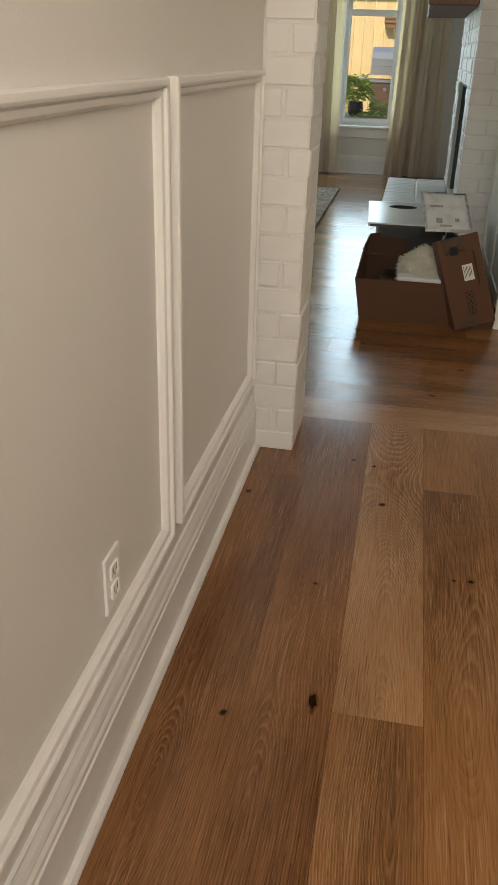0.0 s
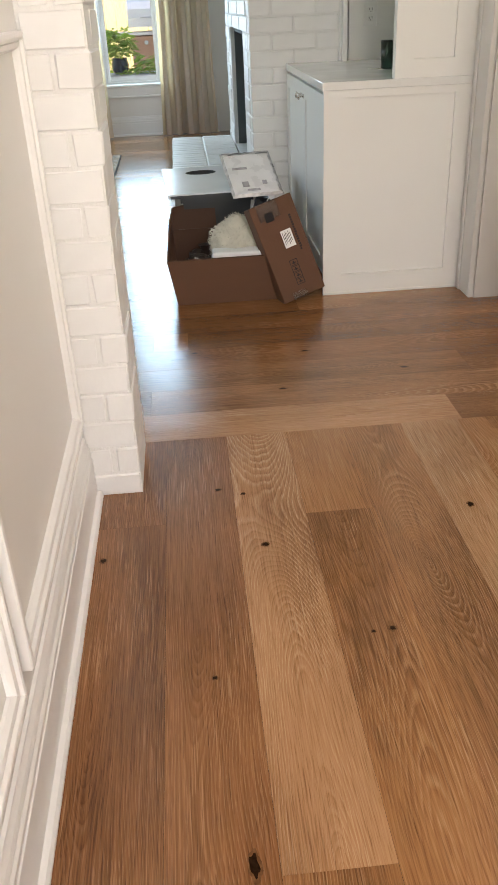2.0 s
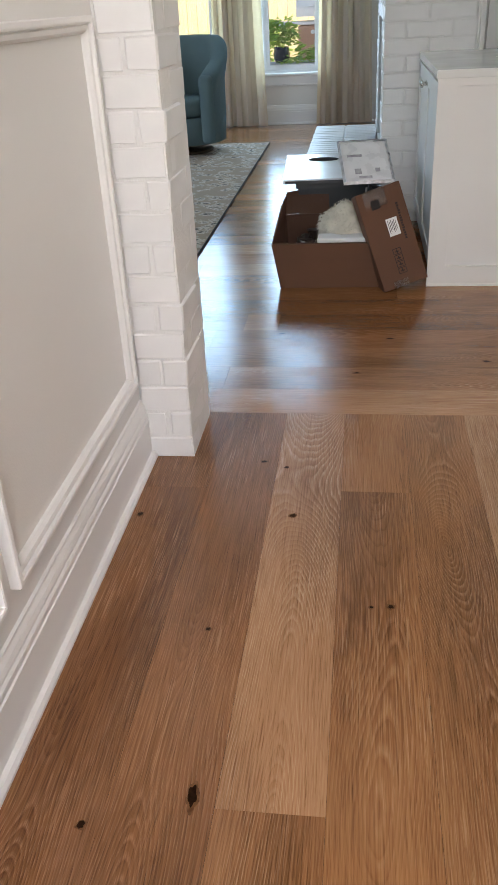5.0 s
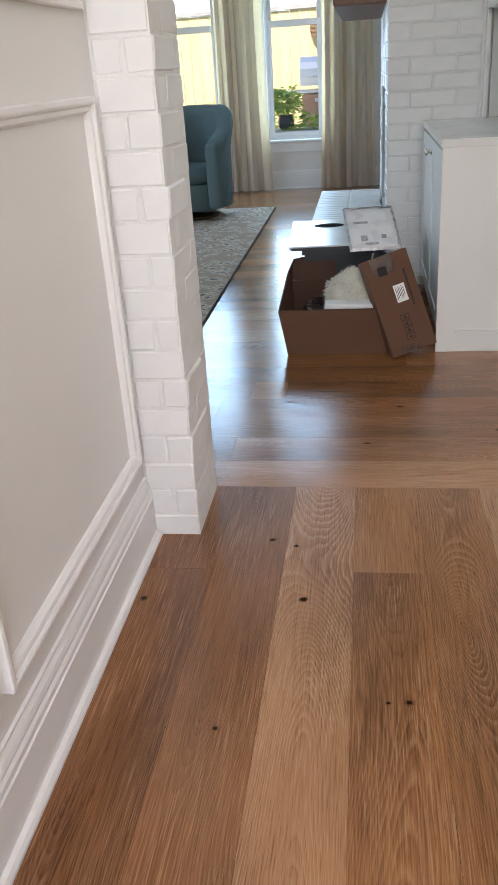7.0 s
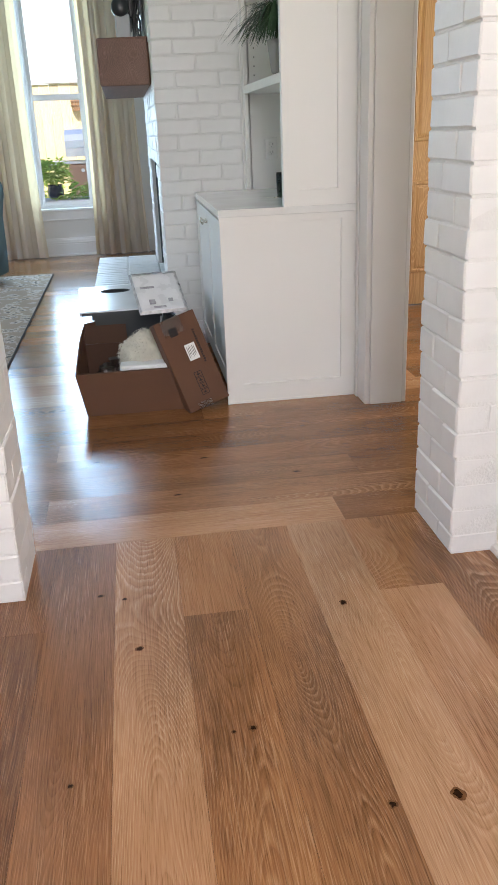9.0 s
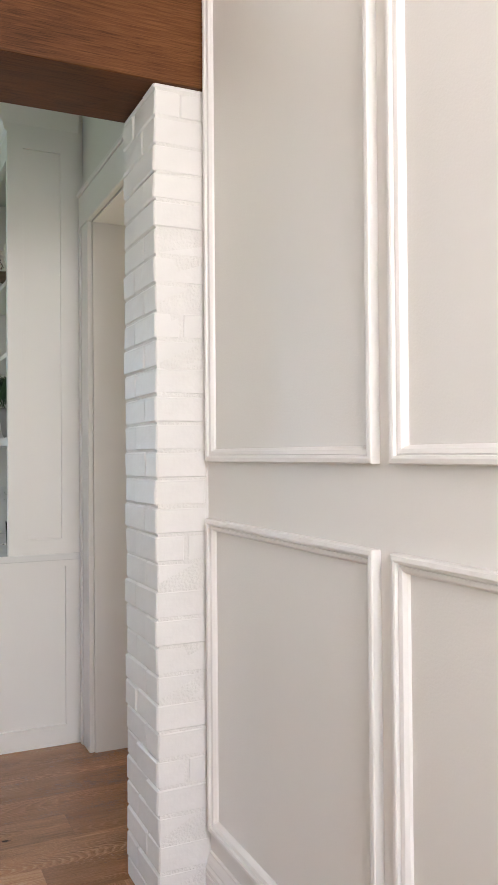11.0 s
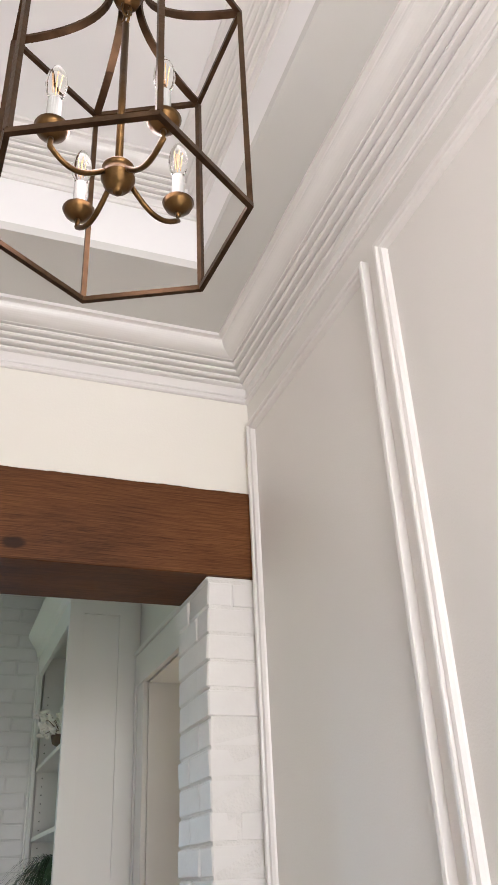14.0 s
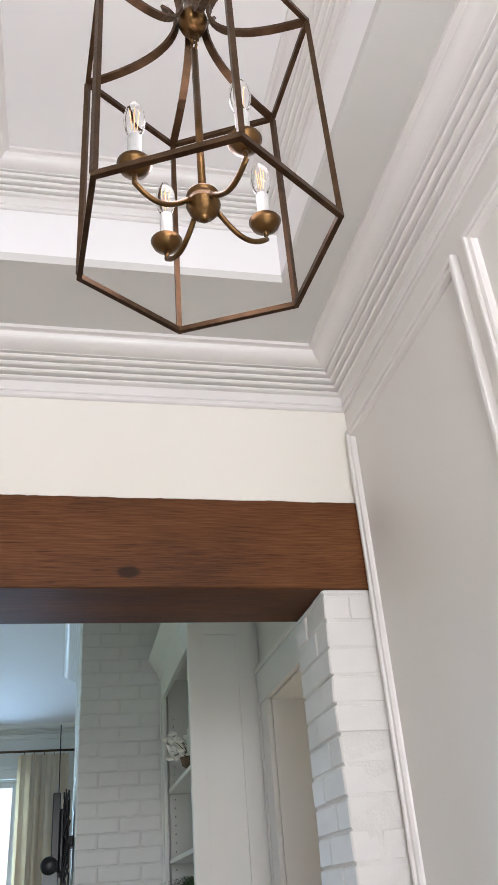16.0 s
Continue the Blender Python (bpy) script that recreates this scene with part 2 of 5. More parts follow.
    tone = calc("ADD", calc("MULTIPLY_ADD", calc("SUBTRACT", fibre, 0.5), 1.0, calc("MULTIPLY", blot, 1.0)), calc("MULTIPLY_ADD", late, -0.08, calc("MULTIPLY", pore, -0.22)))
    rp = ramp(n, [(0.18, dark), (0.52, mid), (0.86, light)])
    l.new(tone, rp.inputs["Fac"])
    mx = n.new("ShaderNodeMix")
    mx.data_type = "RGBA"
    mx.inputs["B"].default_value = (*pale, 1)
    l.new(calc("MULTIPLY", limed, lime), mx.inputs["Factor"])
    l.new(rp.outputs["Color"], mx.inputs["A"])
    hsv = n.new("ShaderNodeHueSaturation")
    l.new(span(rnd, 0.0, 1.0, 0.91, 1.09), hsv.inputs["Value"])
    l.new(mx.outputs["Result"], hsv.inputs["Color"])
    out = hsv.outputs[0]
    if burl:
        # one large knot at a place of the board's own
        gap = n.new("ShaderNodeVectorMath")
        gap.operation = "SUBTRACT"
        gap.inputs[1].default_value = burl
        l.new(tc.outputs["Object"], gap.inputs[0])
        flat = n.new("ShaderNodeVectorMath")
        flat.operation = "MULTIPLY"
        flat.inputs[1].default_value = (0.55, 0.3, 1.0)
        l.new(gap.outputs[0], flat.inputs[0])
        far = n.new("ShaderNodeVectorMath")
        far.operation = "LENGTH"
        l.new(flat.outputs[0], far.inputs[0])
        edge = calc("MULTIPLY_ADD", calc("SUBTRACT", grain(60.0, 0.6), 0.5), 0.012, far.outputs["Value"])
        bx = n.new("ShaderNodeMix")
        bx.data_type = "RGBA"
        bx.inputs["A"].default_value = (0.018, 0.007, 0.004, 1)
        l.new(span(edge, 0.012, 0.024, 0.15, 1.0), bx.inputs["Factor"])
        l.new(out, bx.inputs["B"])
        out = bx.outputs["Result"]
    b.inputs["Specular IOR Level"].default_value = 0.66 if lime > 0.5 else 0.35
    l.new(out, b.inputs["Base Color"])
    l.new(calc("MULTIPLY_ADD", limed, 0.12, calc("MULTIPLY_ADD", blot, 0.05, rough - 0.025)), b.inputs["Roughness"])
    bu = n.new("ShaderNodeBump")
    bu.inputs["Strength"].default_value = 0.16
    bu.inputs["Distance"].default_value = 0.0012
    l.new(calc("SUBTRACT", fibre, calc("MULTIPLY", limed, 0.6)), bu.inputs["Height"])
    l.new(bu.outputs[0], b.inputs["Normal"])
    return m


def glass(name, colour=(1, 1, 1), rough=0.0):
    m = bpy.data.materials.new(name)
    m.use_nodes = True
    b = m.node_tree.nodes["Principled BSDF"]
    b.inputs["Base Color"].default_value = (*colour, 1)
    b.inputs["Transmission Weight"].default_value = 1.0
    b.inputs["Roughness"].default_value = rough
    b.inputs["IOR"].default_value = 1.45
    return m


def cloth(name, colour, through=0.0, bump=0.4, bscale=260.0, rough=0.9, vary=0.06):
    m = mat(name, colour, rough, vary=vary, scale=6, bump=bump, bscale=bscale, spec=0.15)
    if through:
        n, l = m.node_tree.nodes, m.node_tree.links
        t = n.new("ShaderNodeBsdfTranslucent")
        t.inputs["Color"].default_value = (colour[0] * 1.25, colour[1] * 1.02, colour[2] * 0.62, 1)
        mx = n.new("ShaderNodeMixShader")
        mx.inputs[0].default_value = through
        l.new(n["Principled BSDF"].outputs[0], mx.inputs[1])
        l.new(t.outputs[0], mx.inputs[2])
        l.new(mx.outputs[0], n["Material Output"].inputs["Surface"])
    return m


WALL = mat("wall_paint", (0.72, 0.692, 0.655), 0.45, vary=0.025, scale=1.2, bump=0.12, bscale=180)
TRIM = mat("trim_paint", (0.765, 0.738, 0.712), 0.32, vary=0.02, scale=2.0, bump=0.05, bscale=90)
# ceiling border, a grey darker than the walls and the tray
SOFFIT = mat("ceiling_border_grey", (0.64, 0.63, 0.60), 0.6, vary=0.025, scale=1.2, bump=0.08, bscale=180)
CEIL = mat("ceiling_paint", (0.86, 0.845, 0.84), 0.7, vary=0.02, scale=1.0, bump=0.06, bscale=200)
HEADER = mat("header_paint", (0.83, 0.797, 0.725), 0.6, vary=0.02, scale=1.2, bump=0.1, bscale=160)
BRICK = mat("painted_brick", (0.755, 0.735, 0.71), 0.42, vary=0.03, scale=9, bump=0.4, bscale=32, rnd=0.015)
MORTAR = mat("painted_mortar", (0.73, 0.71, 0.68), 0.6, vary=0.05, scale=14, bump=0.7, bscale=120)
CABINET = mat("cabinet_paint", (0.83, 0.81, 0.77), 0.5, vary=0.015, scale=2.0, bump=0.03, bscale=60)
STONE = mat("counter_stone", (0.80, 0.79, 0.76), 0.12, vary=0.03, scale=5)
OAKS = [oak("oak_dark", (0.084, 0.029, 0.008), (0.206, 0.082, 0.028), (0.294, 0.127, 0.048), (0.504, 0.270, 0.134)),
        oak("oak_mid", (0.138, 0.055, 0.018), (0.306, 0.134, 0.050), (0.414, 0.198, 0.083), (0.588, 0.336, 0.180)),
        oak("oak_light", (0.228, 0.101, 0.041), (0.420, 0.209, 0.098), (0.528, 0.283, 0.144), (0.684, 0.444, 0.264)),
        oak("oak_pale", (0.270, 0.130, 0.055), (0.462, 0.245, 0.121), (0.576, 0.330, 0.180), (0.720, 0.480, 0.300))]
BEAM = oak("stained_beam", (0.050, 0.017, 0.005), (0.122, 0.044, 0.014), (0.190, 0.076, 0.025), (0.19, 0.08, 0.028), 0.5, "Z", 75.0, 0.25, (0.04, -0.014, -0.105))
BEAM.node_tree.nodes["Principled BSDF"].inputs["Specular IOR Level"].default_value = 0.18
MANTEL = wood("mantel_wood", (0.10, 0.045, 0.03), (0.18, 0.085, 0.055), (0.26, 0.14, 0.10), 0.5, along=1, tone=0.02)
SUBFLOOR = mat("gap_shadow", (0.10, 0.055, 0.03), 0.9)
TANDOOR = wood("pine_door", (0.42, 0.22, 0.08), (0.58, 0.33, 0.13), (0.66, 0.42, 0.2), 0.4, along=2, tone=0.03)
BRASS = mat("aged_brass", (0.115, 0.062, 0.023), 0.34, 0.95, vary=0.25, scale=40, bump=0.15, bscale=150)
IRON = mat("lantern_bronze", (0.078, 0.044, 0.023), 0.42, 0.9, vary=0.3, scale=40, bump=0.15, bscale=150)
BRONZE = mat("bronze", (0.10, 0.065, 0.04), 0.4, 0.9, vary=0.2, scale=30)
NICKEL = mat("polished_nickel", (0.70, 0.66, 0.60), 0.15, 1.0)
CANDLE = mat("candle_sleeve", (0.36, 0.355, 0.34), 0.45)
CLEAR = glass("clear_glass")
BULB = glass("bulb_glass")
BULB.node_tree.nodes["Principled BSDF"].inputs["IOR"].default_value = 1.12
GREENGLASS = glass("green_glass", (0.25, 0.42, 0.36), 0.05)
PANE = glass("window_glass")
PLASTIC = mat("white_plastic", (0.82, 0.80, 0.77), 0.3)
SLOTG = mat("outlet_slot", (0.30, 0.28, 0.265), 0.6)
SLOT = mat("slot_dark", (0.03, 0.03, 0.03), 0.6)
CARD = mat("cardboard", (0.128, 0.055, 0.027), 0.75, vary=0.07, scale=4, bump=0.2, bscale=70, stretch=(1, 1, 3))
# same cardboard darkened, carries the shade inside the open carton
CARDSHADE = mat("cardboard_shade", (0.075, 0.033, 0.017), 0.8, vary=0.06, scale=4, bump=0.2, bscale=70)
TAPE = glass("packing_tape", (0.9, 0.86, 0.8), 0.25)
PAPER = mat("label_paper", (0.85, 0.84, 0.82), 0.6)
INK = mat("label_ink", (0.014, 0.009, 0.008), 0.7)
POLY = mat("mailer_film", (0.82, 0.81, 0.82), 0.28, vary=0.05, scale=12, bump=0.5, bscale=22)
SMUDGE = mat("mailer_print", (0.42, 0.40, 0.43), 0.5, vary=0.3, scale=30)
FOAM = mat("white_foam", (0.86, 0.86, 0.85), 0.7, bump=0.2, bscale=120)
FUR = mat("cream_fur", (0.66, 0.62, 0.52), 0.9, vary=0.1, scale=18, spec=0.1)
GREY = mat("grey_tote", (0.045, 0.047, 0.049), 0.4)
LIDM = mat("white_panel", (0.80, 0.81, 0.83), 0.22)
CURTAIN = cloth("linen_curtain", (0.60, 0.535, 0.47), 0.40)
TEAL = cloth("teal_fabric", (0.112, 0.160, 0.166), bump=0.5, bscale=320)
BLACK = mat("black_plastic", (0.012, 0.012, 0.014), 0.35)
SOOT = mat("firebox", (0.10, 0.11, 0.11), 0.75, vary=0.2)
LEAF = cloth("leaf_bright", (0.36, 0.58, 0.13), 0.5, bump=0.1, bscale=40, rough=0.45, vary=0.25)
LEAFD = mat("leaf_dark", (0.035, 0.075, 0.03), 0.4, vary=0.3, scale=8)
PETAL = mat("petal_white", (0.85, 0.82, 0.74), 0.6)
TWIG = mat("twig", (0.12, 0.08, 0.05), 0.8)
POT = mat("navy_glaze", (0.012, 0.016, 0.04), 0.15)
CLAY = mat("grey_pot", (0.30, 0.29, 0.28), 0.7, bump=0.3)
FENCE = wood("fence_cedar", (0.52, 0.38, 0.19), (0.66, 0.50, 0.27), (0.74, 0.60, 0.37), 0.8, along=2, tone=0.10, knots=3.0)
GRASS = mat("lawn", (0.10, 0.20, 0.04), 0.9, vary=0.35, scale=9, bump=0.8, bscale=90)
PATIO = mat("concrete", (0.54, 0.54, 0.53), 0.8, vary=0.1, scale=5, bump=0.3, bscale=80)
STEEL = mat("grill_steel", (0.72, 0.71, 0.70), 0.4, 0.5)
REDBROWN = mat("grill_cart", (0.46, 0.25, 0.15), 0.6)
WICKER = mat("wicker", (0.24, 0.13, 0.06), 0.8, bump=0.8, bscale=60)


def rug_material():
    m = mat("worn_rug", (0.34, 0.33, 0.31), 0.95, vary=0.35, scale=7, bump=0.8, bscale=300, spec=0.1)
    n, l = m.node_tree.nodes, m.node_tree.links
    tc = n.new("ShaderNodeTexCoord")
    v = n.new("ShaderNodeTexVoronoi")
    v.inputs["Scale"].default_value = 13.0
    no = n.new("ShaderNodeTexNoise")
    no.inputs["Scale"].default_value = 60.0
    no.inputs["Detail"].default_value = 6
    l.new(tc.outputs["Object"], v.inputs["Vector"])
    l.new(tc.outputs["Object"], no.inputs["Vector"])
    a = n.new("ShaderNodeMath")
    a.operation = "MULTIPLY_ADD"
    a.inputs[1].default_value = 0.9
    l.new(v.outputs["Distance"], a.inputs[0])
    l.new(no.outputs["Fac"], a.inputs[2])
    r = ramp(n, [(0.60, (0.14, 0.12, 0.105)), (0.70, (0.38, 0.325, 0.27)), (0.82, (0.70, 0.62, 0.53)), (0.97, (0.42, 0.33, 0.25))])
    l.new(a.outputs[0], r.inputs["Fac"])
    l.new(r.outputs[0], n["Principled BSDF"].inputs["Base Color"])
    return m


RUG = rug_material()
FILAMENT = bpy.data.materials.new("filament")
FILAMENT.use_nodes = True
FILAMENT.node_tree.nodes["Principled BSDF"].inputs["Base Color"].default_value = (0.5, 0.3, 0.14, 1)
FILAMENT.node_tree.nodes["Principled BSDF"].inputs["Emission Color"].default_value = (1.0, 0.55, 0.26, 1)
FILAMENT.node_tree.nodes["Principled BSDF"].inputs["Emission Strength"].default_value = 0.15


# ---- mesh helpers ----
def part(name, bm, material, parent=None, label="", smooth=False):
    me = bpy.data.meshes.new(name)
    bmesh.ops.recalc_face_normals(bm, faces=bm.faces)
    bm.to_mesh(me)
    bm.free()
    me.materials.append(material)
    if smooth:
        for p in me.polygons:
            p.use_smooth = True
    ob = new(name, me)
    ob.parent = parent
    if label:
        tagged(ob, label)
    return ob


def piece(name, me, m, parent, label=""):
    ob = new(name, me)
    ob.parent = parent
    ob.matrix_basis = m
    if label:
        tagged(ob, label)
    return ob


def empty(name, label="", category="", group="", kind="", m=None):
    ob = new(name)
    ob.empty_display_size = 0.05
    if m is not None:
        ob.matrix_basis = m
    return tagged(ob, label, category, group, kind)


def box(bm, x0, y0, z0, x1, y1, z1, bevel=0.0, seg=1):
    vs = [bm.verts.new(p) for p in ((x0, y0, z0), (x1, y0, z0), (x1, y1, z0), (x0, y1, z0), (x0, y0, z1), (x1, y0, z1), (x1, y1, z1), (x0, y1, z1))]
    fs = [bm.faces.new([vs[i] for i in q]) for q in ((0, 3, 2, 1), (4, 5, 6, 7), (0, 1, 5, 4), (1, 2, 6, 5), (2, 3, 7, 6), (3, 0, 4, 7))]
    if bevel:
        es = list({e for f in fs for e in f.edges})
        bmesh.ops.bevel(bm, geom=es, offset=bevel, segments=seg, affect="EDGES", profile=0.5)
    return bm


def boxes(*items, bevel=0.0):
    bm = bmesh.new()
    for it in items:
        box(bm, *it, bevel=bevel)
    return bm


def rings(bm, loops, close=True, cap=True):
    """Joins loops of points of equal number into a skin."""
    vs = [[bm.verts.new(p) for p in lp] for lp in loops]
    n = len(vs[0])
    for a, b in zip(vs, vs[1:]):
        for i in range(n if close else n - 1):
            j = (i + 1) % n
            bm.faces.new((a[i], a[j], b[j], b[i]))
    if cap and close:
        bm.faces.new(vs[0][::-1])
        bm.faces.new(vs[-1])
    return bm


def lathe(bm, prof, n=20, centre=(0, 0, 0)):
    cx, cy, cz = centre
    return rings(bm, [[(cx + r * math.cos(2 * math.pi * i / n), cy + r * math.sin(2 * math.pi * i / n), cz + z) for i in range(n)] for r, z in prof])


def tube(bm, pts, r, n=8):
    """A round bar along points; r: a radius, or one for each point."""
    pts = [Vector(p) for p in pts]
    rs = r if isinstance(r, (list, tuple)) else [r] * len(pts)
    loops = []
    for i, p in enumerate(pts):
        d = (pts[min(i + 1, len(pts) - 1)] - pts[max(i - 1, 0)]).normalized()
        up = Vector((0, 0, 1)) if abs(d.z) < 0.95 else Vector((1, 0, 0))
        a = d.cross(up).normalized()
        b = d.cross(a)
        loops.append([p + (a * math.cos(2 * math.pi * k / n + 0.4) + b * math.sin(2 * math.pi * k / n + 0.4)) * rs[i] for k in range(n)])
    return rings(bm, loops)


def wall_frame(bm, wx, s, y0, y1, z0, z1, w=0.036, h=0.023):
    """A mitred picture-frame moulding on a wall at x = wx; s: the way the wall faces."""
    prof = [(0, 0), (0, h * 0.84), (w * 0.07, h * 0.96), (w * 0.3, h), (w * 0.42, h * 0.92), (w * 0.46, h * 0.62), (w * 0.52, h * 0.6), (w * 0.56, h * 0.7), (w * 0.8, h * 0.6), (w * 0.95, h * 0.25), (w, 0)]
    lp = []
    for a, d in prof:
        x = wx + s * d
        lp.append([(x, y0 + a, z0 + a), (x, y1 - a, z0 + a), (x, y1 - a, z1 - a), (x, y0 + a, z1 - a)])
    return rings(bm, lp, True, False)


def loop_moulding(bm, x0, y0, x1, y1, prof):
    """A mitred moulding round the inside of a rectangle; prof: pairs of inset and height."""
    return rings(bm, [[(x0 + a, y0 + a, z), (x1 - a, y0 + a, z), (x1 - a, y1 - a, z), (x0 + a, y1 - a, z)] for a, z in prof], True, False)


def extrude_y(bm, prof, y0, y1):
    return rings(bm, [[(x, y, z) for x, z in prof] for y in (y0, y1)])


def extrude_x(bm, prof, x0, x1):
    return rings(bm, [[(x, y, z) for y, z in prof] for x in (x0, x1)])


def skirting(face, s, shoe=True):
    """Baseboard profile against a wall at coordinate face, standing out by s."""
    p = [(0, 0.0), (0.034, 0.0), (0.034, 0.008), (0.029, 0.017), (0.0185, 0.02), (0.0185, 0.122), (0.015, 0.126), (0.0175, 0.131), (0.0172, 0.142), (0.013, 0.150), (0.0135, 0.156), (0.011, 0.168), (0.006, 0.180), (0.006, 0.186), (0, 0.189)]
    return [(face + s * a, z) for a, z in p]


CROWN = [(0, -0.180), (0.009, -0.180), (0.0125, -0.1765), (0.0125, -0.1725), (0.009, -0.169), (0.005, -0.168), (0.005, -0.158), (0.009, -0.157), (0.011, -0.1535), (0.009, -0.150), (0.006, -0.149), (0.006, -0.119)]
for k in range(4):
    # four reeds that step outwards
    a, z = 0.011 + 0.0172 * k, -0.118 + 0.0160 * k
    CROWN += [(a, z), (a + 0.009, z + 0.0005), (a + 0.0138, z + 0.0045), (a + 0.0138, z + 0.009), (a + 0.009, z + 0.0128), (a + 0.004, z + 0.0135), (a + 0.004, z + 0.0165), (a + 0.007, z + 0.0165)]
# a round swelling under the top fillet
CROWN += [(0.081, -0.054)] + [(0.083 + 0.052 * math.sin(math.pi / 2 * i / 9), -0.052 + 0.037 * (1 - math.cos(math.pi / 2 * i / 9))) for i in range(10)]
CROWN += [(0.138, -0.013), (0.152, -0.012), (0.152, 0)]

# ---- plan of the place ----
XL, XR = -0.023, 1.545          # foyer walls
YB = -3.05                      # wall with the entrance door
CZ = 3.279                      # foyer ceiling
LZ = 3.47                       # living room ceiling
YF = 7.13                       # window wall
HEAD = 2.447                    # underside of the beam
XW = -3.6                       # far side of the living room

# ---- setting: walls ----
tagged(part("wall_west", boxes((XL - 0.16, YB - 0.14, 0, XL, 0.0, CZ + 0.4)), WALL), "warm white painted foyer wall with panel mouldings", "wall", kind="structure")
tagged(part("wall_east", boxes((XR, YB - 0.14, 0, XR + 0.16, 0.342, CZ + 0.4), (XR, 0.342, 2.444, XR + 0.16, 1.432, LZ + 0.2), (XR, 1.432, 0, XR + 0.16, YF, LZ + 0.2)), WALL), "warm white painted wall with a cased opening", "wall", kind="structure")
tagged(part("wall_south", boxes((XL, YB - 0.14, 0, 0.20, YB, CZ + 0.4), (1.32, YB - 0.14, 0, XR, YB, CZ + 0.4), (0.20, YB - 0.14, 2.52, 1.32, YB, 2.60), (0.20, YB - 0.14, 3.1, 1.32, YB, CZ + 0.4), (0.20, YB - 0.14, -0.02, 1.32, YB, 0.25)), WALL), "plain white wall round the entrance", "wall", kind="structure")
tagged(part("header_wall", boxes((XL, 0.004, 2.742, XR, 0.318, LZ + 0.2)), HEADER), "cream plaster wall above the timber beam", "wall", kind="structure")
tagged(part("wall_living_south", boxes((XW, 0.15, 0, XL, 0.285, LZ + 0.2)), WALL), "plain white living room wall", "wall", kind="structure")
# wall out of view, its wide opening added for the side fill lamp
tagged(part("wall_living_west", boxes((XW - 0.14, 0.15, 0, XW, 1.7, LZ + 0.2), (XW - 0.14, 5.5, 0, XW, YF + 0.14, LZ + 0.2), (XW - 0.14, 1.7, 0, XW, 5.5, 0.45), (XW - 0.14, 1.7, 2.75, XW, 5.5, LZ + 0.2)), WALL), "plain white living room wall with an added unseen opening", "wall", kind="structure")
WINDOWS = [(-1.515, -0.925), (-0.425, 0.155)]
WZ0, WZ1 = 0.50, 2.93
bits = []
xs = [XW] + [v for w in WINDOWS for v in w] + [XR + 0.16]
for a, b in zip(xs[0::2], xs[1::2]):
    bits.append((a, YF, 0, b, YF + 0.14, LZ + 0.2))
for a, b in WINDOWS:
    bits += [(a, YF, 0, b, YF + 0.14, WZ0 - 0.03), (a, YF, WZ1, b, YF + 0.14, LZ + 0.2)]
tagged(part("wall_north", boxes(*bits), WALL), "white living room wall with tall sash windows", "wall", kind="structure")
# the opening in the x = 3.6 wall is added for the hall fill lamp
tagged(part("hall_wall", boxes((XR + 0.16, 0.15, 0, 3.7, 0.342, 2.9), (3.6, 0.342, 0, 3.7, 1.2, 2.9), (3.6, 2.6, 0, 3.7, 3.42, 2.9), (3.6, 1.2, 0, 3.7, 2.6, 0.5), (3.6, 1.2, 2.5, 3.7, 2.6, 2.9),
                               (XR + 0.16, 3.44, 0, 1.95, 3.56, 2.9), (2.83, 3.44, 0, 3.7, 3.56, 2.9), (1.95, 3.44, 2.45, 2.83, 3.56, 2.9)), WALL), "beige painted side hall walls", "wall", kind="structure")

# ---- setting: ceilings ----
TX0, TX1, TY0, TY1, TZ = 0.287, 1.228, -2.61, -0.441, 3.63
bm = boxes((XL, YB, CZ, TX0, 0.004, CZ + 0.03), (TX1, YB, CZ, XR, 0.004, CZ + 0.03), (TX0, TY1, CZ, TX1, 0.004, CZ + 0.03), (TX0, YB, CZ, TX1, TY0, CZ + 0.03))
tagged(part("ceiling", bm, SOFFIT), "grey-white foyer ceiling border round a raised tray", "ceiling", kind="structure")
bm = boxes((TX0 - 0.03, TY0 - 0.03, CZ + 0.03, TX0, TY1 + 0.03, TZ), (TX1, TY0 - 0.03, CZ + 0.03, TX1 + 0.03, TY1 + 0.03, TZ),
           (TX0, TY1, CZ + 0.03, TX1, TY1 + 0.03, TZ), (TX0, TY0 - 0.03, CZ + 0.03, TX1, TY0, TZ), (TX0 - 0.1, TY0 - 0.1, TZ, TX1 + 0.1, TY1 + 0.1, TZ + 0.05))
tagged(part("ceiling_tray", bm, CEIL), "bright white raised tray of the foyer ceiling", "ceiling", kind="structure")
tagged(part("ceiling_living", boxes((XW - 0.14, 0.15, LZ, XR + 0.16, YF + 0.14, LZ + 0.1)), CEIL), "white living room ceiling", "ceiling", kind="structure")
tagged(part("ceiling_hall", boxes((XR + 0.16, 0.2, 2.8, 3.7, 3.56, 2.9)), CEIL), "white side hall ceiling", "ceiling", kind="structure")

# ---- setting: mouldings ----
bm = loop_moulding(bmesh.new(), XL, YB, XR, 0.004, [(a, CZ + z) for a, z in CROWN])
tagged(part("crown_moulding", bm, TRIM), "white stepped crown moulding round the foyer ceiling", "moulding", kind="structure")
bm = loop_moulding(bmesh.new(), TX0, TY0, TX1, TY1, [(a * 0.72, TZ + z * 0.85) for a, z in CROWN])
tagged(part("tray_crown_moulding", bm, TRIM), "white crown moulding inside the ceiling tray", "moulding", kind="structure")
bm = loop_moulding(bmesh.new(), XW, 0.285, XR, YF, [(a * 0.8, LZ + z * 0.8) for a, z in CROWN])
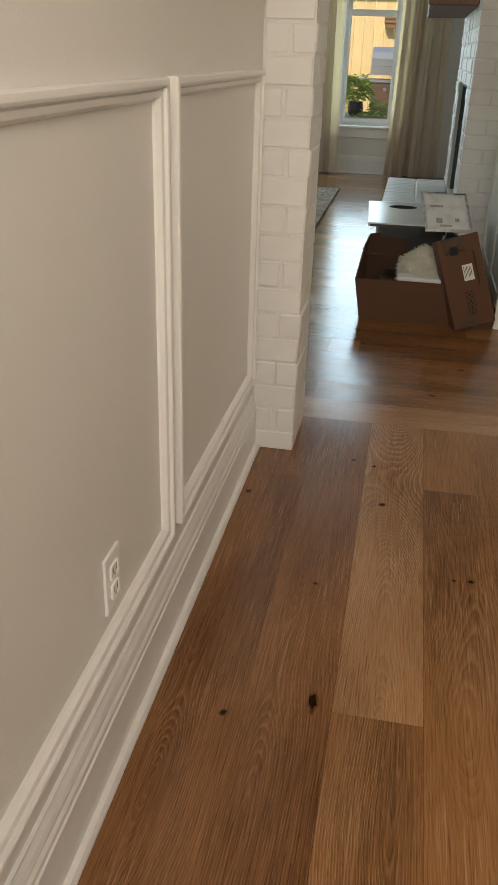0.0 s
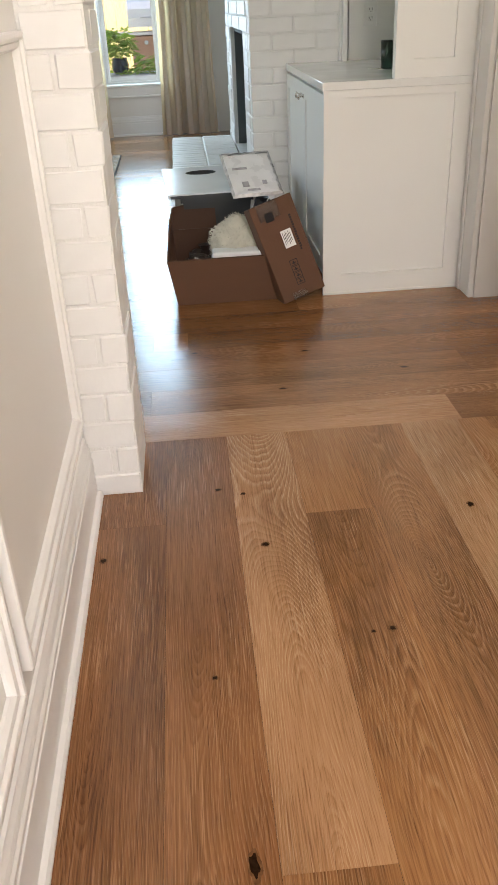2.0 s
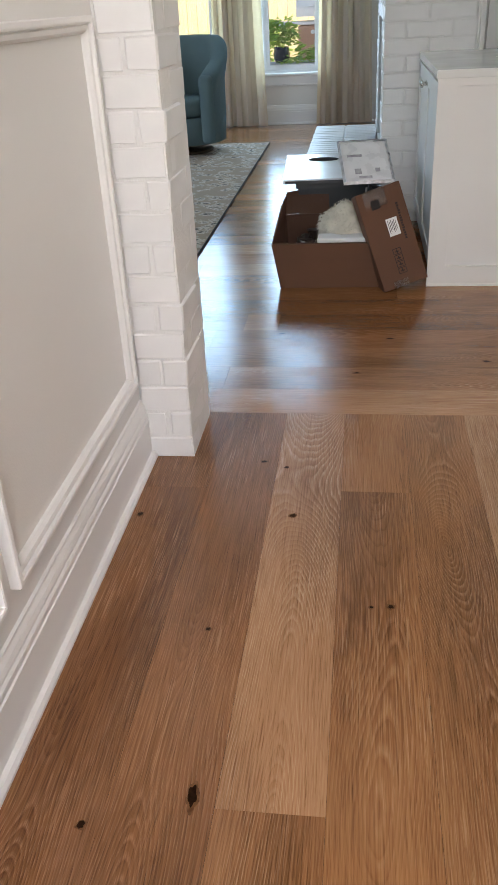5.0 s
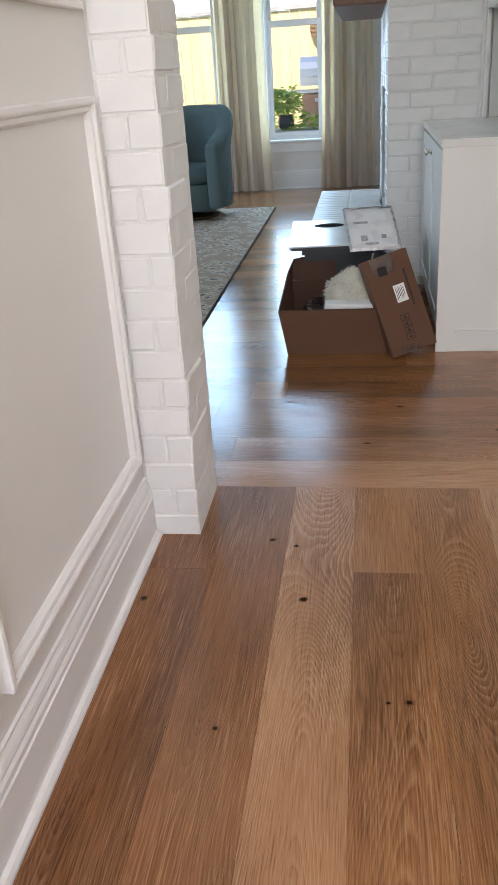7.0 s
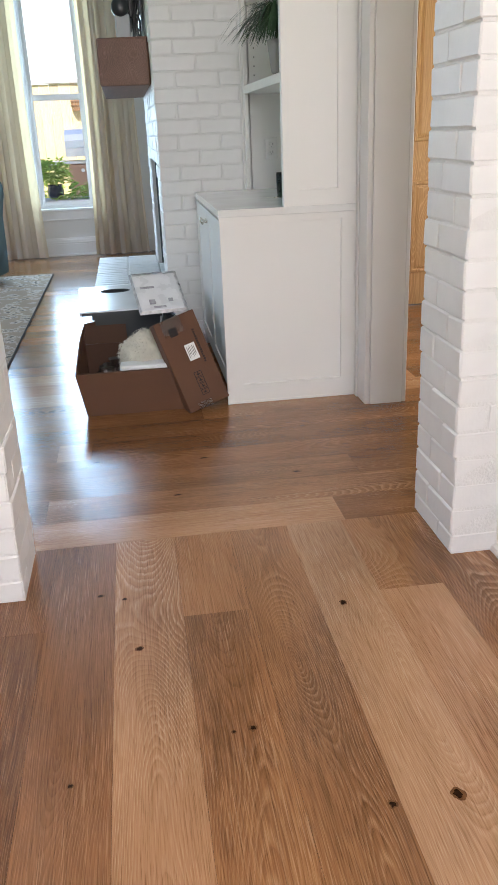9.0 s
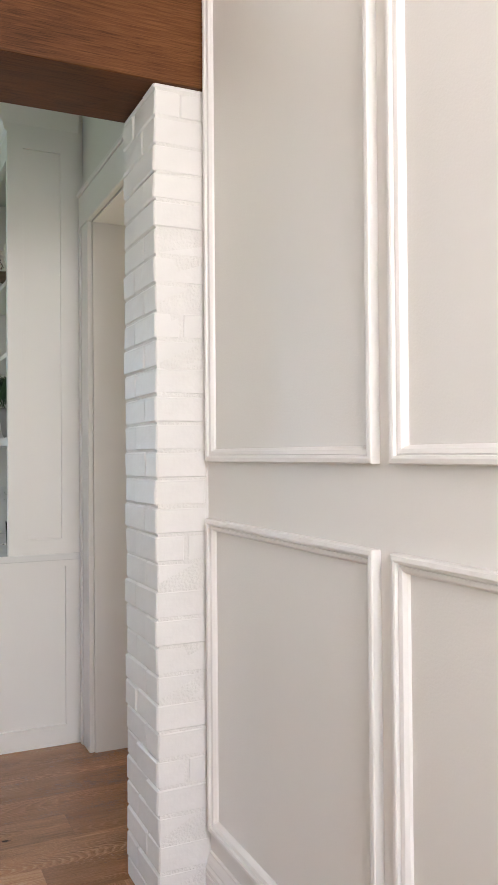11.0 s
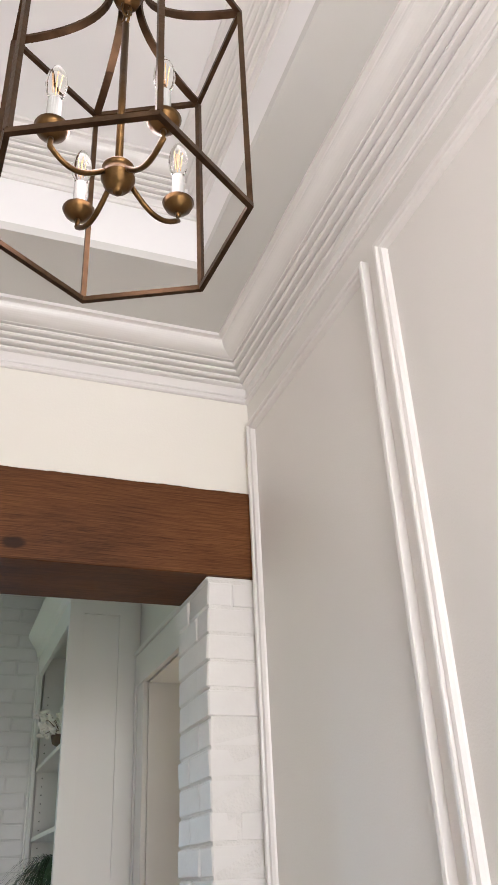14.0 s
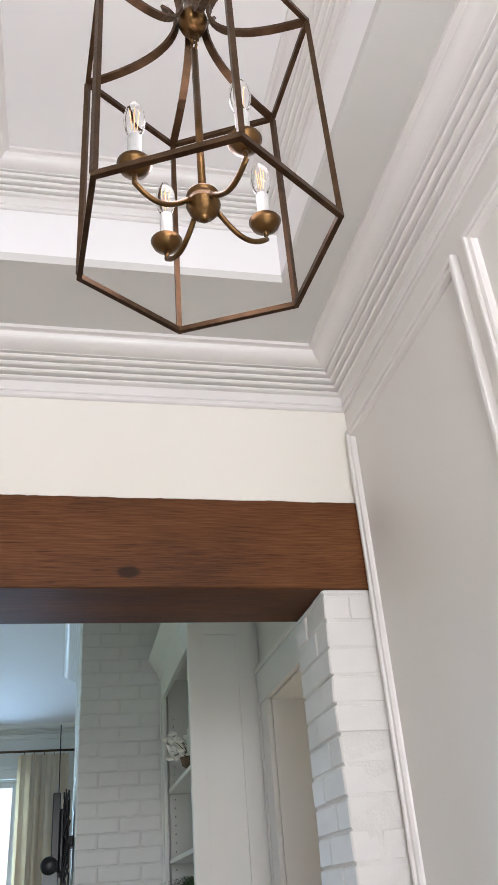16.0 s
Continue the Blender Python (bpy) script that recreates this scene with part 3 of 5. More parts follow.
tagged(part("living_crown_moulding", bm, TRIM), "white crown moulding round the living room", "moulding", kind="structure")
tagged(part("baseboard_west", extrude_y(bmesh.new(), skirting(XL, 1), YB, -0.002), TRIM), "tall white baseboard with shoe moulding", "baseboard", kind="structure")
tagged(part("baseboard_east", extrude_y(bmesh.new(), skirting(XR, -1), YB, -0.002), TRIM), "tall white baseboard with shoe moulding", "baseboard", kind="structure")
bm = bmesh.new()
for a, b in zip([XW, WINDOWS[0][1] + 0.02], [WINDOWS[0][1] + 0.02, 0.72]):
    extrude_x(bm, [(y, z) for y, z in skirting(YF, -1)], a, b)
tagged(part("baseboard_north", bm, TRIM), "white baseboard under the living room windows", "baseboard", kind="structure")
for side, wx, s, cols in (("west", XL, 1, ((-0.943, -0.065), (-1.885, -0.996), (-2.82, -1.94))), ("east", XR, -1, ((-0.905, -0.026), (-1.85, -0.965), (-2.79, -1.91)))):
    for y0, y1 in cols:
        for z0, z1 in ((0.26, 1.17), (1.338, 3.0)):
            tagged(part("panel_moulding", wall_frame(bmesh.new(), wx, s, y0, y1, z0, z1), TRIM), "white picture-frame panel moulding on the foyer wall", "moulding", "wall panel mouldings", "structure")

# cased opening to the side hall
bm = boxes((XR + 0.004, 1.420, 0, XR + 0.156, 1.432, 2.444), (XR + 0.004, 0.342, 2.432, XR + 0.156, 1.420, 2.444), (XR + 0.004, 0.342, 0, XR + 0.156, 0.354, 2.432))
box(bm, XR - 0.022, 1.425, 0, XR, 1.574, 2.437, 0.003)
box(bm, XR - 0.026, 0.36, 2.437, XR, 1.580, 2.585, 0.003)
box(bm, XR - 0.034, 0.36, 2.585, XR, 1.592, 2.61, 0.004)
box(bm, XR - 0.030, 1.540, 0, XR - 0.022, 1.574, 2.437, 0.003)
box(bm, XR + 0.156, 1.420, 0, XR + 0.176, 1.56, 2.5, 0.003)
tagged(part("opening_trim", bm, TRIM), "white painted casing round the side hall opening", "trim", kind="structure")

# ---- windows ----
def sash_window(x0, x1, number):
    y = YF
    root = empty("window_%d" % number, "tall white double-hung sash window with clear panes", "window", "living room windows", "structure", pose((x0 + x1) / 2, y, WZ0))
    inv = Matrix.Translation((-(x0 + x1) / 2, -y, -WZ0))
    mid = 1.60

    def add(name, bm, m, label=""):
        bm.transform(inv)
        return part(name, bm, m, root, label)

    f = 0.022
    add("window_frame", boxes((x0, y + 0.03, WZ0, x0 + f, y + 0.12, WZ1), (x1 - f, y + 0.03, WZ0, x1, y + 0.12, WZ1), (x0 + f, y + 0.03, WZ1 - f, x1 - f, y + 0.12, WZ1), (x0 + f, y + 0.03, WZ0, x1 - f, y + 0.12, WZ0 + f)), TRIM)
    a, b = x0 + f, x1 - f
    s = 0.035
    add("lower_sash", boxes((a, y + 0.045, WZ0 + f, a + s, y + 0.08, mid + 0.03), (b - s, y + 0.045, WZ0 + f, b, y + 0.08, mid + 0.03), (a + s, y + 0.045, WZ0 + f, b - s, y + 0.08, WZ0 + f + 0.05), (a + s, y + 0.045, mid - 0.03, b - s, y + 0.08, mid + 0.03), bevel=0.003), TRIM)
    add("upper_sash", boxes((a, y + 0.082, mid - 0.03, a + s, y + 0.112, WZ1 - f), (b - s, y + 0.082, mid - 0.03, b, y + 0.112, WZ1 - f), (a + s, y + 0.082, WZ1 - f - 0.05, b - s, y + 0.112, WZ1 - f), (a + s, y + 0.082, mid - 0.03, b - s, y + 0.112, mid + 0.02), bevel=0.003), TRIM)
    for z0, z1, yy in ((WZ0 + f + 0.05, mid - 0.03, 0.062), (mid + 0.02, WZ1 - f - 0.05, 0.096)):
        p = add("pane", boxes((a + s, y + yy, z0, b - s, y + yy + 0.004, z1)), PANE)
        p.visible_shadow = False
    add("window_sill", boxes((x0 - 0.06, y - 0.045, WZ0 - 0.03, x1 + 0.06, y + 0.05, WZ0), bevel=0.006), TRIM)
    add("apron", boxes((x0 - 0.04, y - 0.02, WZ0 - 0.11, x1 + 0.04, y, WZ0 - 0.03), (x0 - 0.04, y - 0.028, WZ0 - 0.125, x1 + 0.04, y, WZ0 - 0.11), bevel=0.003), TRIM)
    add("side_casing", boxes((x0 - 0.085, y - 0.02, WZ0, x0, y, WZ1 + 0.1), bevel=0.003), TRIM)
    add("side_casing", boxes((x1, y - 0.02, WZ0, x1 + 0.085, y, WZ1 + 0.1), bevel=0.003), TRIM)
    add("head_casing", boxes((x0, y - 0.02, WZ1, x1, y, WZ1 + 0.1), (x0 - 0.1, y - 0.034, WZ1 + 0.1, x1 + 0.1, y, WZ1 + 0.13), bevel=0.003), TRIM)


for k, (a, b) in enumerate(WINDOWS):
    sash_window(a, b, k + 1)

# ---- brick piers and timber beam ----
COURSE, FIRST = 0.0815, 0.066
rng = random.Random(4)


def brick_mesh(lx, ly, lz, seed):
    """A hand-struck brick with worn arrises, its origin at its low near corner."""
    r = random.Random(seed)
    bm = box(bmesh.new(), 0, 0, 0, lx, ly, lz)
    for v in bm.verts:
        v.co += Vector((r.uniform(-1, 1), r.uniform(-1, 1), r.uniform(-1, 1))) * 0.0022
    bmesh.ops.bevel(bm, geom=list(bm.edges), offset=0.005, segments=1, affect="EDGES")
    me = bpy.data.meshes.new("brick")
    bm.to_mesh(me)
    bm.free()
    me.materials.append(BRICK)
    return me


KINDS = {}


def brick(parent, x, y, z, lx, ly, lz, jx=0.0016, jy=0.0016, turn=0.0):
    """One brick of a wall; alike bricks share a few meshes."""
    key = (round(lx, 3), round(ly, 3), round(lz, 3), rng.randrange(5))
    if key not in KINDS:
        KINDS[key] = brick_mesh(*key)
    return piece("brick", KINDS[key], pose(x + rng.uniform(-jx, jx), y + rng.uniform(-jy, jy), z, 0, 0, rng.uniform(-turn, turn)), parent)


def pier(name, x0, x1, y1, inner, split=True):
    """A pier of one brick's width; inner: +1 if the side towards the opening is the x1 side."""
    root = empty(name, "white painted brick pier beside the opening, uneven joints", "pier", "brick piers", "structure")
    e = 0.0032
    a, b = (x0, x1 - e) if inner > 0 else (x0 + 0.006, x1)
    part("core", boxes((a, e if inner > 0 else 0.0016, 0, b, y1 - e, HEAD - 0.002)), MORTAR, root)
    z, k, g = 0.0, 0, 0.005
    while z < HEAD - 0.01:
        top = FIRST if k == 0 else min(z + COURSE, HEAD)
        h = top - z - g
        if k % 2 == 0:
            cuts = [(x0, x1, 0, 0.105), (x0, x1, 0.105 + g, y1)]
        else:
            m = x0 + (x1 - x0) * rng.uniform(0.42, 0.58)
            cuts = [(x0, m - g / 2, 0, 0.2), (m + g / 2, x1, 0, 0.2), (x0, x1, 0.2 + g, y1)] if split or k % 8 == 5 else [(x0, x1, 0, 0.2), (x0, x1, 0.2 + g, y1)]
        for bx0, bx1, by0, by1 in cuts:
            lx = bx1 - bx0
            px = bx0
            if inner > 0 and abs(bx0 - x0) < 1e-6:
                px, lx = bx0 + 0.004, lx - 0.004
            if inner < 0 and abs(bx1 - x1) < 1e-6:
                lx -= 0.004
            if h > 0.012:
                brick(root, px, by0, z + g * 0.5, round(lx, 2), round(by1 - by0, 3), h, 0.0016 if inner > 0 else 0.0032, 0.0012 if inner > 0 else 0.0005, 0.25 if inner > 0 else 0.1)
        z, k = top, k + 1
    return root


pier("brick_pier", XL, 0.124, 0.285, 1)
pier("brick_pier", 1.381, XR, 0.320, -1, False)

bm = box(bmesh.new(), XL + 0.002, -0.014, HEAD, XR - 0.002, 0.325, 2.742, 0.006, 2)
bm.transform(Matrix.Translation((-0.75, 0, -2.6)))
beam = tagged(part("timber_beam", bm, BEAM), "brown stained timber beam across the foyer opening", "beam", kind="structure")
beam.matrix_basis = pose(0.75, 0, 2.6)
# ragged paint and caulk where the wall meets the beam
bm = bmesh.new()
lps = []
for i in range(121):
    x = XL + 0.004 + (XR - XL - 0.008) * i / 120 - 0.75
    d = 0.0035 + 0.004 * noise.noise(Vector((x * 9, 0, 3))) + 0.0025 * noise.noise(Vector((x * 40, 0, 5)))
    lps.append([(x, -0.0152, 0.142 - d), (x, -0.0152, 0.1425), (x, 0.0, 0.1455), (x, 0.0, 0.139)])
part("caulk_line", rings(bm, lps, True, True), HEADER, beam, "ragged cream caulk line")

# ---- fireplace: breast, hearth, mantel ----
BX, BY0, BY1 = 0.703, 2.80, 4.90
breast = empty("chimney_breast", "white painted brick chimney breast with a dark firebox", "fireplace", kind="structure")
e = 0.0042
FY0, FY1, FZ1 = 3.30, 4.40, 1.05
part("core", boxes((BX + e, BY0 + e, 0, 1.24, FY0, LZ), (BX + e, FY1, 0, 1.24, BY1, LZ), (BX + e, FY0, FZ1, 1.24, FY1, LZ), (1.24, BY0 + 0.002, 0, XR, BY1, LZ), (BX + e, FY0, 0, 1.24, FY1, 0.268)), MORTAR, breast)
part("firebox_lining", boxes((1.2, FY0 + 0.003, 0.272, 1.237, FY1 - 0.003, FZ1 - 0.003), (BX + 0.03, FY0 + 0.001, 0.272, 1.2, FY0 + 0.03, FZ1 - 0.003), (BX + 0.03, FY1 - 0.03, 0.272, 1.2, FY1 - 0.001, FZ1 - 0.003), (BX + 0.03, FY0 + 0.03, FZ1 - 0.03, 1.2, FY1 - 0.03, FZ1 - 0.003)), SOOT, breast, "dark sooted firebox lining")
k, z, g = 0, 0.0, 0.006
while z < LZ - 0.03:
    top = FIRST if k == 0 else min(z + COURSE, LZ)
    h = top - z - g
    x = BX + (0.0 if k % 2 else -0.12)
    while x < 1.22:
        a, b = max(x, BX), min(x + 0.24, 1.232)
        if b - a > 0.03:
            brick(breast, a + 0.001, BY0, z + g / 2, round(b - a - g, 3), 0.1, h)
        x += 0.24
    z, k = top, k + 1
# the face over the hearth, seen edge-on
me = bpy.data.meshes.new("face_bricks")
vs, fc = [], []
z, k = 0.0, 0
rf = random.Random(9)
while z < LZ - 0.03:
    top = FIRST if k == 0 else min(z + COURSE, LZ)
    y = BY0 + 0.112 + (0.0 if k % 2 else -0.1)
    while y < BY1:
        a, b = max(y, BY0 + 0.108), min(y + 0.197, BY1)
        inside = z + 0.04 < FZ1 and a < FY1 - 0.01 and b > FY0 + 0.01
        if b - a > 0.03 and not inside:
            o = len(vs)
            d = rf.uniform(-0.004, 0.003)
            c = 0.005
            for xx, i0 in ((BX + 0.012, 0.0), (BX + d + 0.004, 0.0), (BX + d, c)):
                vs += [(xx, a + i0, z + 0.004 + i0), (xx, b - i0, z + 0.004 + i0), (xx, b - i0, top - 0.004 - i0), (xx, a + i0, top - 0.004 - i0)]
            for r in (0, 4):
                for q in range(4):
                    fc.append((o + r + q, o + r + (q + 1) % 4, o + r + 4 + (q + 1) % 4, o + r + 4 + q))
            fc.append((o + 8, o + 9, o + 10, o + 11))
        y += 0.205
    z, k = top, k + 1
me.from_pydata(vs, [], fc)
me.materials.append(BRICK)
fb = new("face_bricks", me)
fb.parent = breast
tagged(fb, kind="stuff")

bm = loop_moulding(bmesh.new(), BX, BY0, XR, BY1, [(-a * 0.8, LZ + z * 0.8) for a, z in CROWN])
part("crown", bm, TRIM, breast, "white crown moulding at the ceiling")

hearth = empty("hearth", "raised white painted brick hearth before the fireplace", "hearth", kind="structure")
HX0, HY0, HY1, HZ = 0.235, 2.83, 4.87, 0.27
part("core", boxes((HX0 + 0.006, HY0 + 0.006, 0, BX - 0.002, HY1 - 0.006, HZ - 0.008)), MORTAR, hearth)
y = HY0
while y < HY1 - 0.02:
    b = min(y + 0.0815, HY1)
    for a0, a1 in ((HX0, HX0 + 0.228), (HX0 + 0.236, BX - 0.004)):
        brick(hearth, a0, y + 0.003, HZ - 0.066, round(a1 - a0, 3), round(b - y - 0.008, 3), 0.065)
    y = b

bm = box(bmesh.new(), -0.145, -0.9, -0.126, 0.145, 0.9, 0.126, 0.01, 2)
for v in bm.verts:
    v.co += Vector((rng.uniform(-1, 1), rng.uniform(-1, 1), rng.uniform(-1, 1))) * 0.003
mantel = tagged(part("mantel", bm, MANTEL), "rough reclaimed timber mantel beam on white brick", "mantel")
mantel.matrix_basis = pose(0.556, 3.95, 1.607)

# ---- floor ----
floor = empty("floor", "wide brushed oak plank floor", "floor", kind="structure")
part("underlay", boxes((XW, YB, -0.08, 3.7, YF, -0.016)), SUBFLOOR, floor)


def plank(l, w):
    bm = box(bmesh.new(), -l / 2, -w / 2, -0.015, l / 2, w / 2, 0.0)
    me = bpy.data.meshes.new("plank")
    bm.to_mesh(me)
    bm.free()
    return me


def lay(x, y, l, w, turn, tone):
    me = plank(l - 0.0005, w - 0.0005)
    me.materials.append(OAKS[tone])
    return piece("plank", me, pose(x, y, 0, 0, 0, turn), floor)


PW = 0.186
# knots: place and half sizes
KNOTS = [(0.439, -0.295, 0.010, 0.008), (0.333, -1.150, 0.009, 0.024), (0.638, -0.642, 0.005, 0.005), (0.680, -0.638, 0.007, 0.008), (0.032, -0.308, 0.008, 0.009), (0.401, -0.049, 0.006, 0.005),
         (1.000, -0.191, 0.008, 0.010), (0.332, -0.019, 0.009, 0.006), (0.290, -0.736, 0.005, 0.006), (0.158, -1.22, 0.007, 0.008), (1.047, -0.898, 0.012, 0.013),
         (0.915, -0.900, 0.007, 0.008), (0.595, 0.618, 0.012, 0.006), (0.722, 0.948, 0.014, 0.006), (1.057, 0.728, 0.014, 0.007), (0.293, 1.001, 0.012, 0.006)]
# foyer boards run with the walk; each column: its end joints and tones from the threshold back
COLUMNS = [((-0.17, -2.1), (0, 0, 1)), ((-1.9,), (0, 1)), ((-1.17,), (2, 1)), ((-0.17, -1.95), (1, 1, 2)), ((-2.2,), (1, 0)),
           ((-1.75,), (3, 1)), ((-0.15, -1.9), (1, 2, 0)), ((-1.35,), (1, 2)), ((-0.9,), (0, 1))]
for c, (ends, tones) in enumerate(COLUMNS):
    x0 = 0.374 + PW * (c - 2) if c else XL + 0.001
    x1 = min(0.374 + PW * (c - 1), XR - 0.001)
    if x1 - x0 < 0.02:
        continue
    ys = [0.295, *ends, YB]
    for a, b, t in zip(ys, ys[1:], tones):
        lay((x0 + x1) / 2, (a + b) / 2, a - b, x1 - x0, 90, t)
# boards of the living room and the side hall run across
rp = random.Random(21)
# board ends and tones of the rows next to the threshold
ROWS = [((-1.9, -0.3, 1.135), (1, 0, 2, 0)), ((-1.4, 0.132, 2.2), (0, 1, 1, 2)), ((-0.6, 1.29), (1, 1, 0)), ((-1.7, 0.02, 1.62), (0, 1, 0, 1)), ((-2.2, 0.13, 0.27, 2.0), (1, 0, 1, 0, 1)), ((-0.9, 0.75), (1, 0, 0))]
y = 0.295
row = 0
while y < YF - 0.01:
    w = min(PW, YF - y)
    last = 3.6 if y < 3.44 else XR + 0.12
    if row < len(ROWS):
        xs, tones = [XW, *ROWS[row][0], last], ROWS[row][1]
    else:
        xs = [XW]
        x = XW + rp.uniform(0.3, 1.3)
        while x < last - 0.3:
            xs.append(x)
            x += rp.choice((1.2, 1.5, 1.8, 2.1))
        xs.append(last)
        tones = [rp.choice((0, 0, 1, 1, 1, 2)) for _ in xs]
    for a, b, t in zip(xs, xs[1:], tones):
        lay((a + b) / 2, y + w / 2, b - a, w, 0, t)
    y += PW
    row += 1

# filled knots in the boards
KNOT = mat("knot_filler", (0.022, 0.010, 0.005), 0.95, vary=0.4, scale=120, spec=0.0)
HALO = mat("knot_wood", (0.14, 0.062, 0.025), 0.8, vary=0.35, scale=110, bump=0.2, bscale=160, spec=0.0)
for x, y, rx, ry in KNOTS:
    n = 26

    def blob(k, z, f, x=x, y=y, rx=rx, ry=ry):
        lp = []
        for i in range(n):
            a = 2 * math.pi * i / n
            w = 1 + f * noise.noise(Vector((math.cos(a) * 1.3 + x * 9, math.sin(a) * 1.3 + y * 9, k))) + 0.18 * f * noise.noise(Vector((math.cos(a) * 3, math.sin(a) * 4, x * 20)))
            lp.append((x + rx * k * w * math.cos(a), y + ry * k * w * math.sin(a), z))
        return lp

    kn = part("knot", rings(bmesh.new(), [blob(1.25, 0.0001, 0.5), blob(1.22, 0.0004, 0.5)]), HALO, floor, "dark brown knot in the oak")
    part("knot_core", rings(bmesh.new(), [blob(0.85, 0.0003, 0.6), blob(0.82, 0.0006, 0.6)]), KNOT, kn)

# ---- foyer: outlet and lantern ----
def outlet(name, m, label):
    root = empty(name, label, "outlet", m=m)
    part("plate", box(bmesh.new(), -0.036, 0, -0.058, 0.036, 0.007, 0.058, 0.004, 2), PLASTIC, root)
    for zc in (-0.02, 0.02):
        rec = part("receptacle", box(bmesh.new(), -0.017, 0.006, zc - 0.0145, 0.017, 0.0095, zc + 0.0145, 0.004, 2), PLASTIC, root)
        part("slots", boxes((-0.009, 0.009, zc - 0.002, -0.006, 0.0102, zc + 0.009), (0.006, 0.009, zc - 0.002, 0.009, 0.0102, zc + 0.007), (-0.002, 0.009, zc - 0.011, 0.002, 0.0102, zc - 0.006)), SLOTG, rec)
    return root


outlet("wall_outlet", pose(XL, -1.336, 0.383, 0, 0, -90), "white duplex outlet low on the foyer wall")
outlet("wall_outlet", pose(1.345, 2.7755, 1.115, 0, 0, 180), "white duplex outlet inside the built-in shelves")


def lantern(cx, cy, z0, z1, R):
    root = empty("lantern_pendant", "open hexagonal aged brass lantern with four candle lamps", "pendant lamp", m=pose(cx, cy, z0))
    H = z1 - z0
    ang = [math.radians(34 + 60 * i) for i in range(6)]
    b = 0.0040

    def hexagon(r, z):
        return [(r * math.cos(p), r * math.sin(p), z) for p in ang]

    for zz, nm in ((0, "bottom_ring"), (H, "top_ring")):
        bm = rings(bmesh.new(), [hexagon(R - b, zz - b), hexagon(R + b, zz - b), hexagon(R + b, zz + b), hexagon(R - b, zz + b), hexagon(R - b, zz - b)], True, False)
        bmesh.ops.remove_doubles(bm, verts=bm.verts, dist=1e-6)
        part(nm, bm, IRON, root)
    for p in ang:
        o, t = Vector((math.cos(p), math.sin(p), 0)), Vector((-math.sin(p), math.cos(p), 0))
        c = o * R
        part("upright", rings(bmesh.new(), [[c + o * i * b * 0.92 + t * k * b * 0.92 + Vector((0, 0, z)) for i, k in ((-1, -1), (1, -1), (1, 1), (-1, 1))] for z in (b * 0.9, H - b * 0.9)]), IRON, root)
    top = H + 0.085
    for p in ang:
        pts = []
        for k in range(17):
            u = k / 16
            if u < 0.8:
                v = u / 0.8
                r = R + (0.026 - R) * (1 - (1 - v) ** 1.7)
                z = H + (top - H) * v ** 2.2
            else:
                v = (u - 0.8) / 0.2
                r = 0.026 + 0.022 * v ** 2
                z = top + 0.05 * v
            pts.append((r * math.cos(p), r * math.sin(p), z))
        a = Vector((-math.sin(p), math.cos(p), 0))
        bm = bmesh.new()
        lps = []
        for i, q in enumerate(pts):
            q = Vector(q)
            d = (Vector(pts[min(i + 1, 16)]) - Vector(pts[max(i - 1, 0)])).normalized()
            c = d.cross(a).normalized()
            lps.append([q + a * i2 * 0.006 + c * j2 * 0.0024 for i2, j2 in ((-1, -1), (1, -1), (1, 1), (-1, 1))])
        part("scroll_arm", rings(bm, lps), IRON, root)
    part("crown_hub", lathe(bmesh.new(), [(0.004, top - 0.03), (0.018, top - 0.026), (0.024, top - 0.008), (0.021, top + 0.006), (0.012, top + 0.012), (0.012, top + 0.05), (0.016, top + 0.056), (0.003, top + 0.066)], 20), BRASS, root, smooth=True)

    def link(bm, z, turn, ln=0.03, w=0.009, r=0.0022):
        pts = []
        for k in range(13):
            a = 2 * math.pi * k / 12
            u, v = w * math.cos(a), ln / 2 * math.sin(a)
            pts.append((u * math.cos(turn), u * math.sin(turn), z + v))
        return tube(bm, pts, r, 6)

    zz = top - 0.042
    bm = link(bmesh.new(), zz, 0.3, 0.034, 0.008)
    link(bm, zz - 0.024, 1.9, 0.03, 0.009)
    part("inner_link", bm, BRASS, root, smooth=True)
    body = 2.422 - z0
    part("stem", tube(bmesh.new(), [(0, 0, body), (0, 0, zz - 0.036)], 0.0055, 10), BRASS, root, smooth=True)
    part("cluster_body", lathe(bmesh.new(), [(0.001, body - 0.027), (0.005, body - 0.0265), (0.0065, body - 0.023), (0.0075, body - 0.0205), (0.014, body - 0.017), (0.0195, body - 0.010), (0.0215, body - 0.003), (0.0228, body - 0.001), (0.0228, body + 0.001), (0.0205, body + 0.003), (0.0205, body + 0.015), (0.0222, body + 0.017), (0.0215, body + 0.019), (0.006, body + 0.021)], 24), BRASS, root, smooth=True)
    for i in range(4):
        p = math.radians(22 + 90 * i)
        c, s = math.cos(p), math.sin(p)
        r1 = 0.1
        zc = body + 0.008
        pts = []
        for k in range(12):
            u = k / 11
            pts.append(((0.02 + (r1 - 0.02) * u) * c, (0.02 + (r1 - 0.02) * u) * s, body + 0.002 - 0.030 * math.sin(u * math.pi * 0.85)))
        pts += [(r1 * c, r1 * s, body - 0.004), (r1 * c, r1 * s, zc)]
        arm = part("candle_arm", tube(bmesh.new(), pts, 0.0038, 8), BRASS, root, smooth=True)
        o = (r1 * c, r1 * s, 0)
        part("bobeche", lathe(bmesh.new(), [(0.004, zc - 0.006), (0.009, zc - 0.003), (0.019, zc + 0.005), (0.0225, zc + 0.013), (0.021, zc + 0.014), (0.0095, zc + 0.008)], 24, o), BRASS, arm, smooth=True)
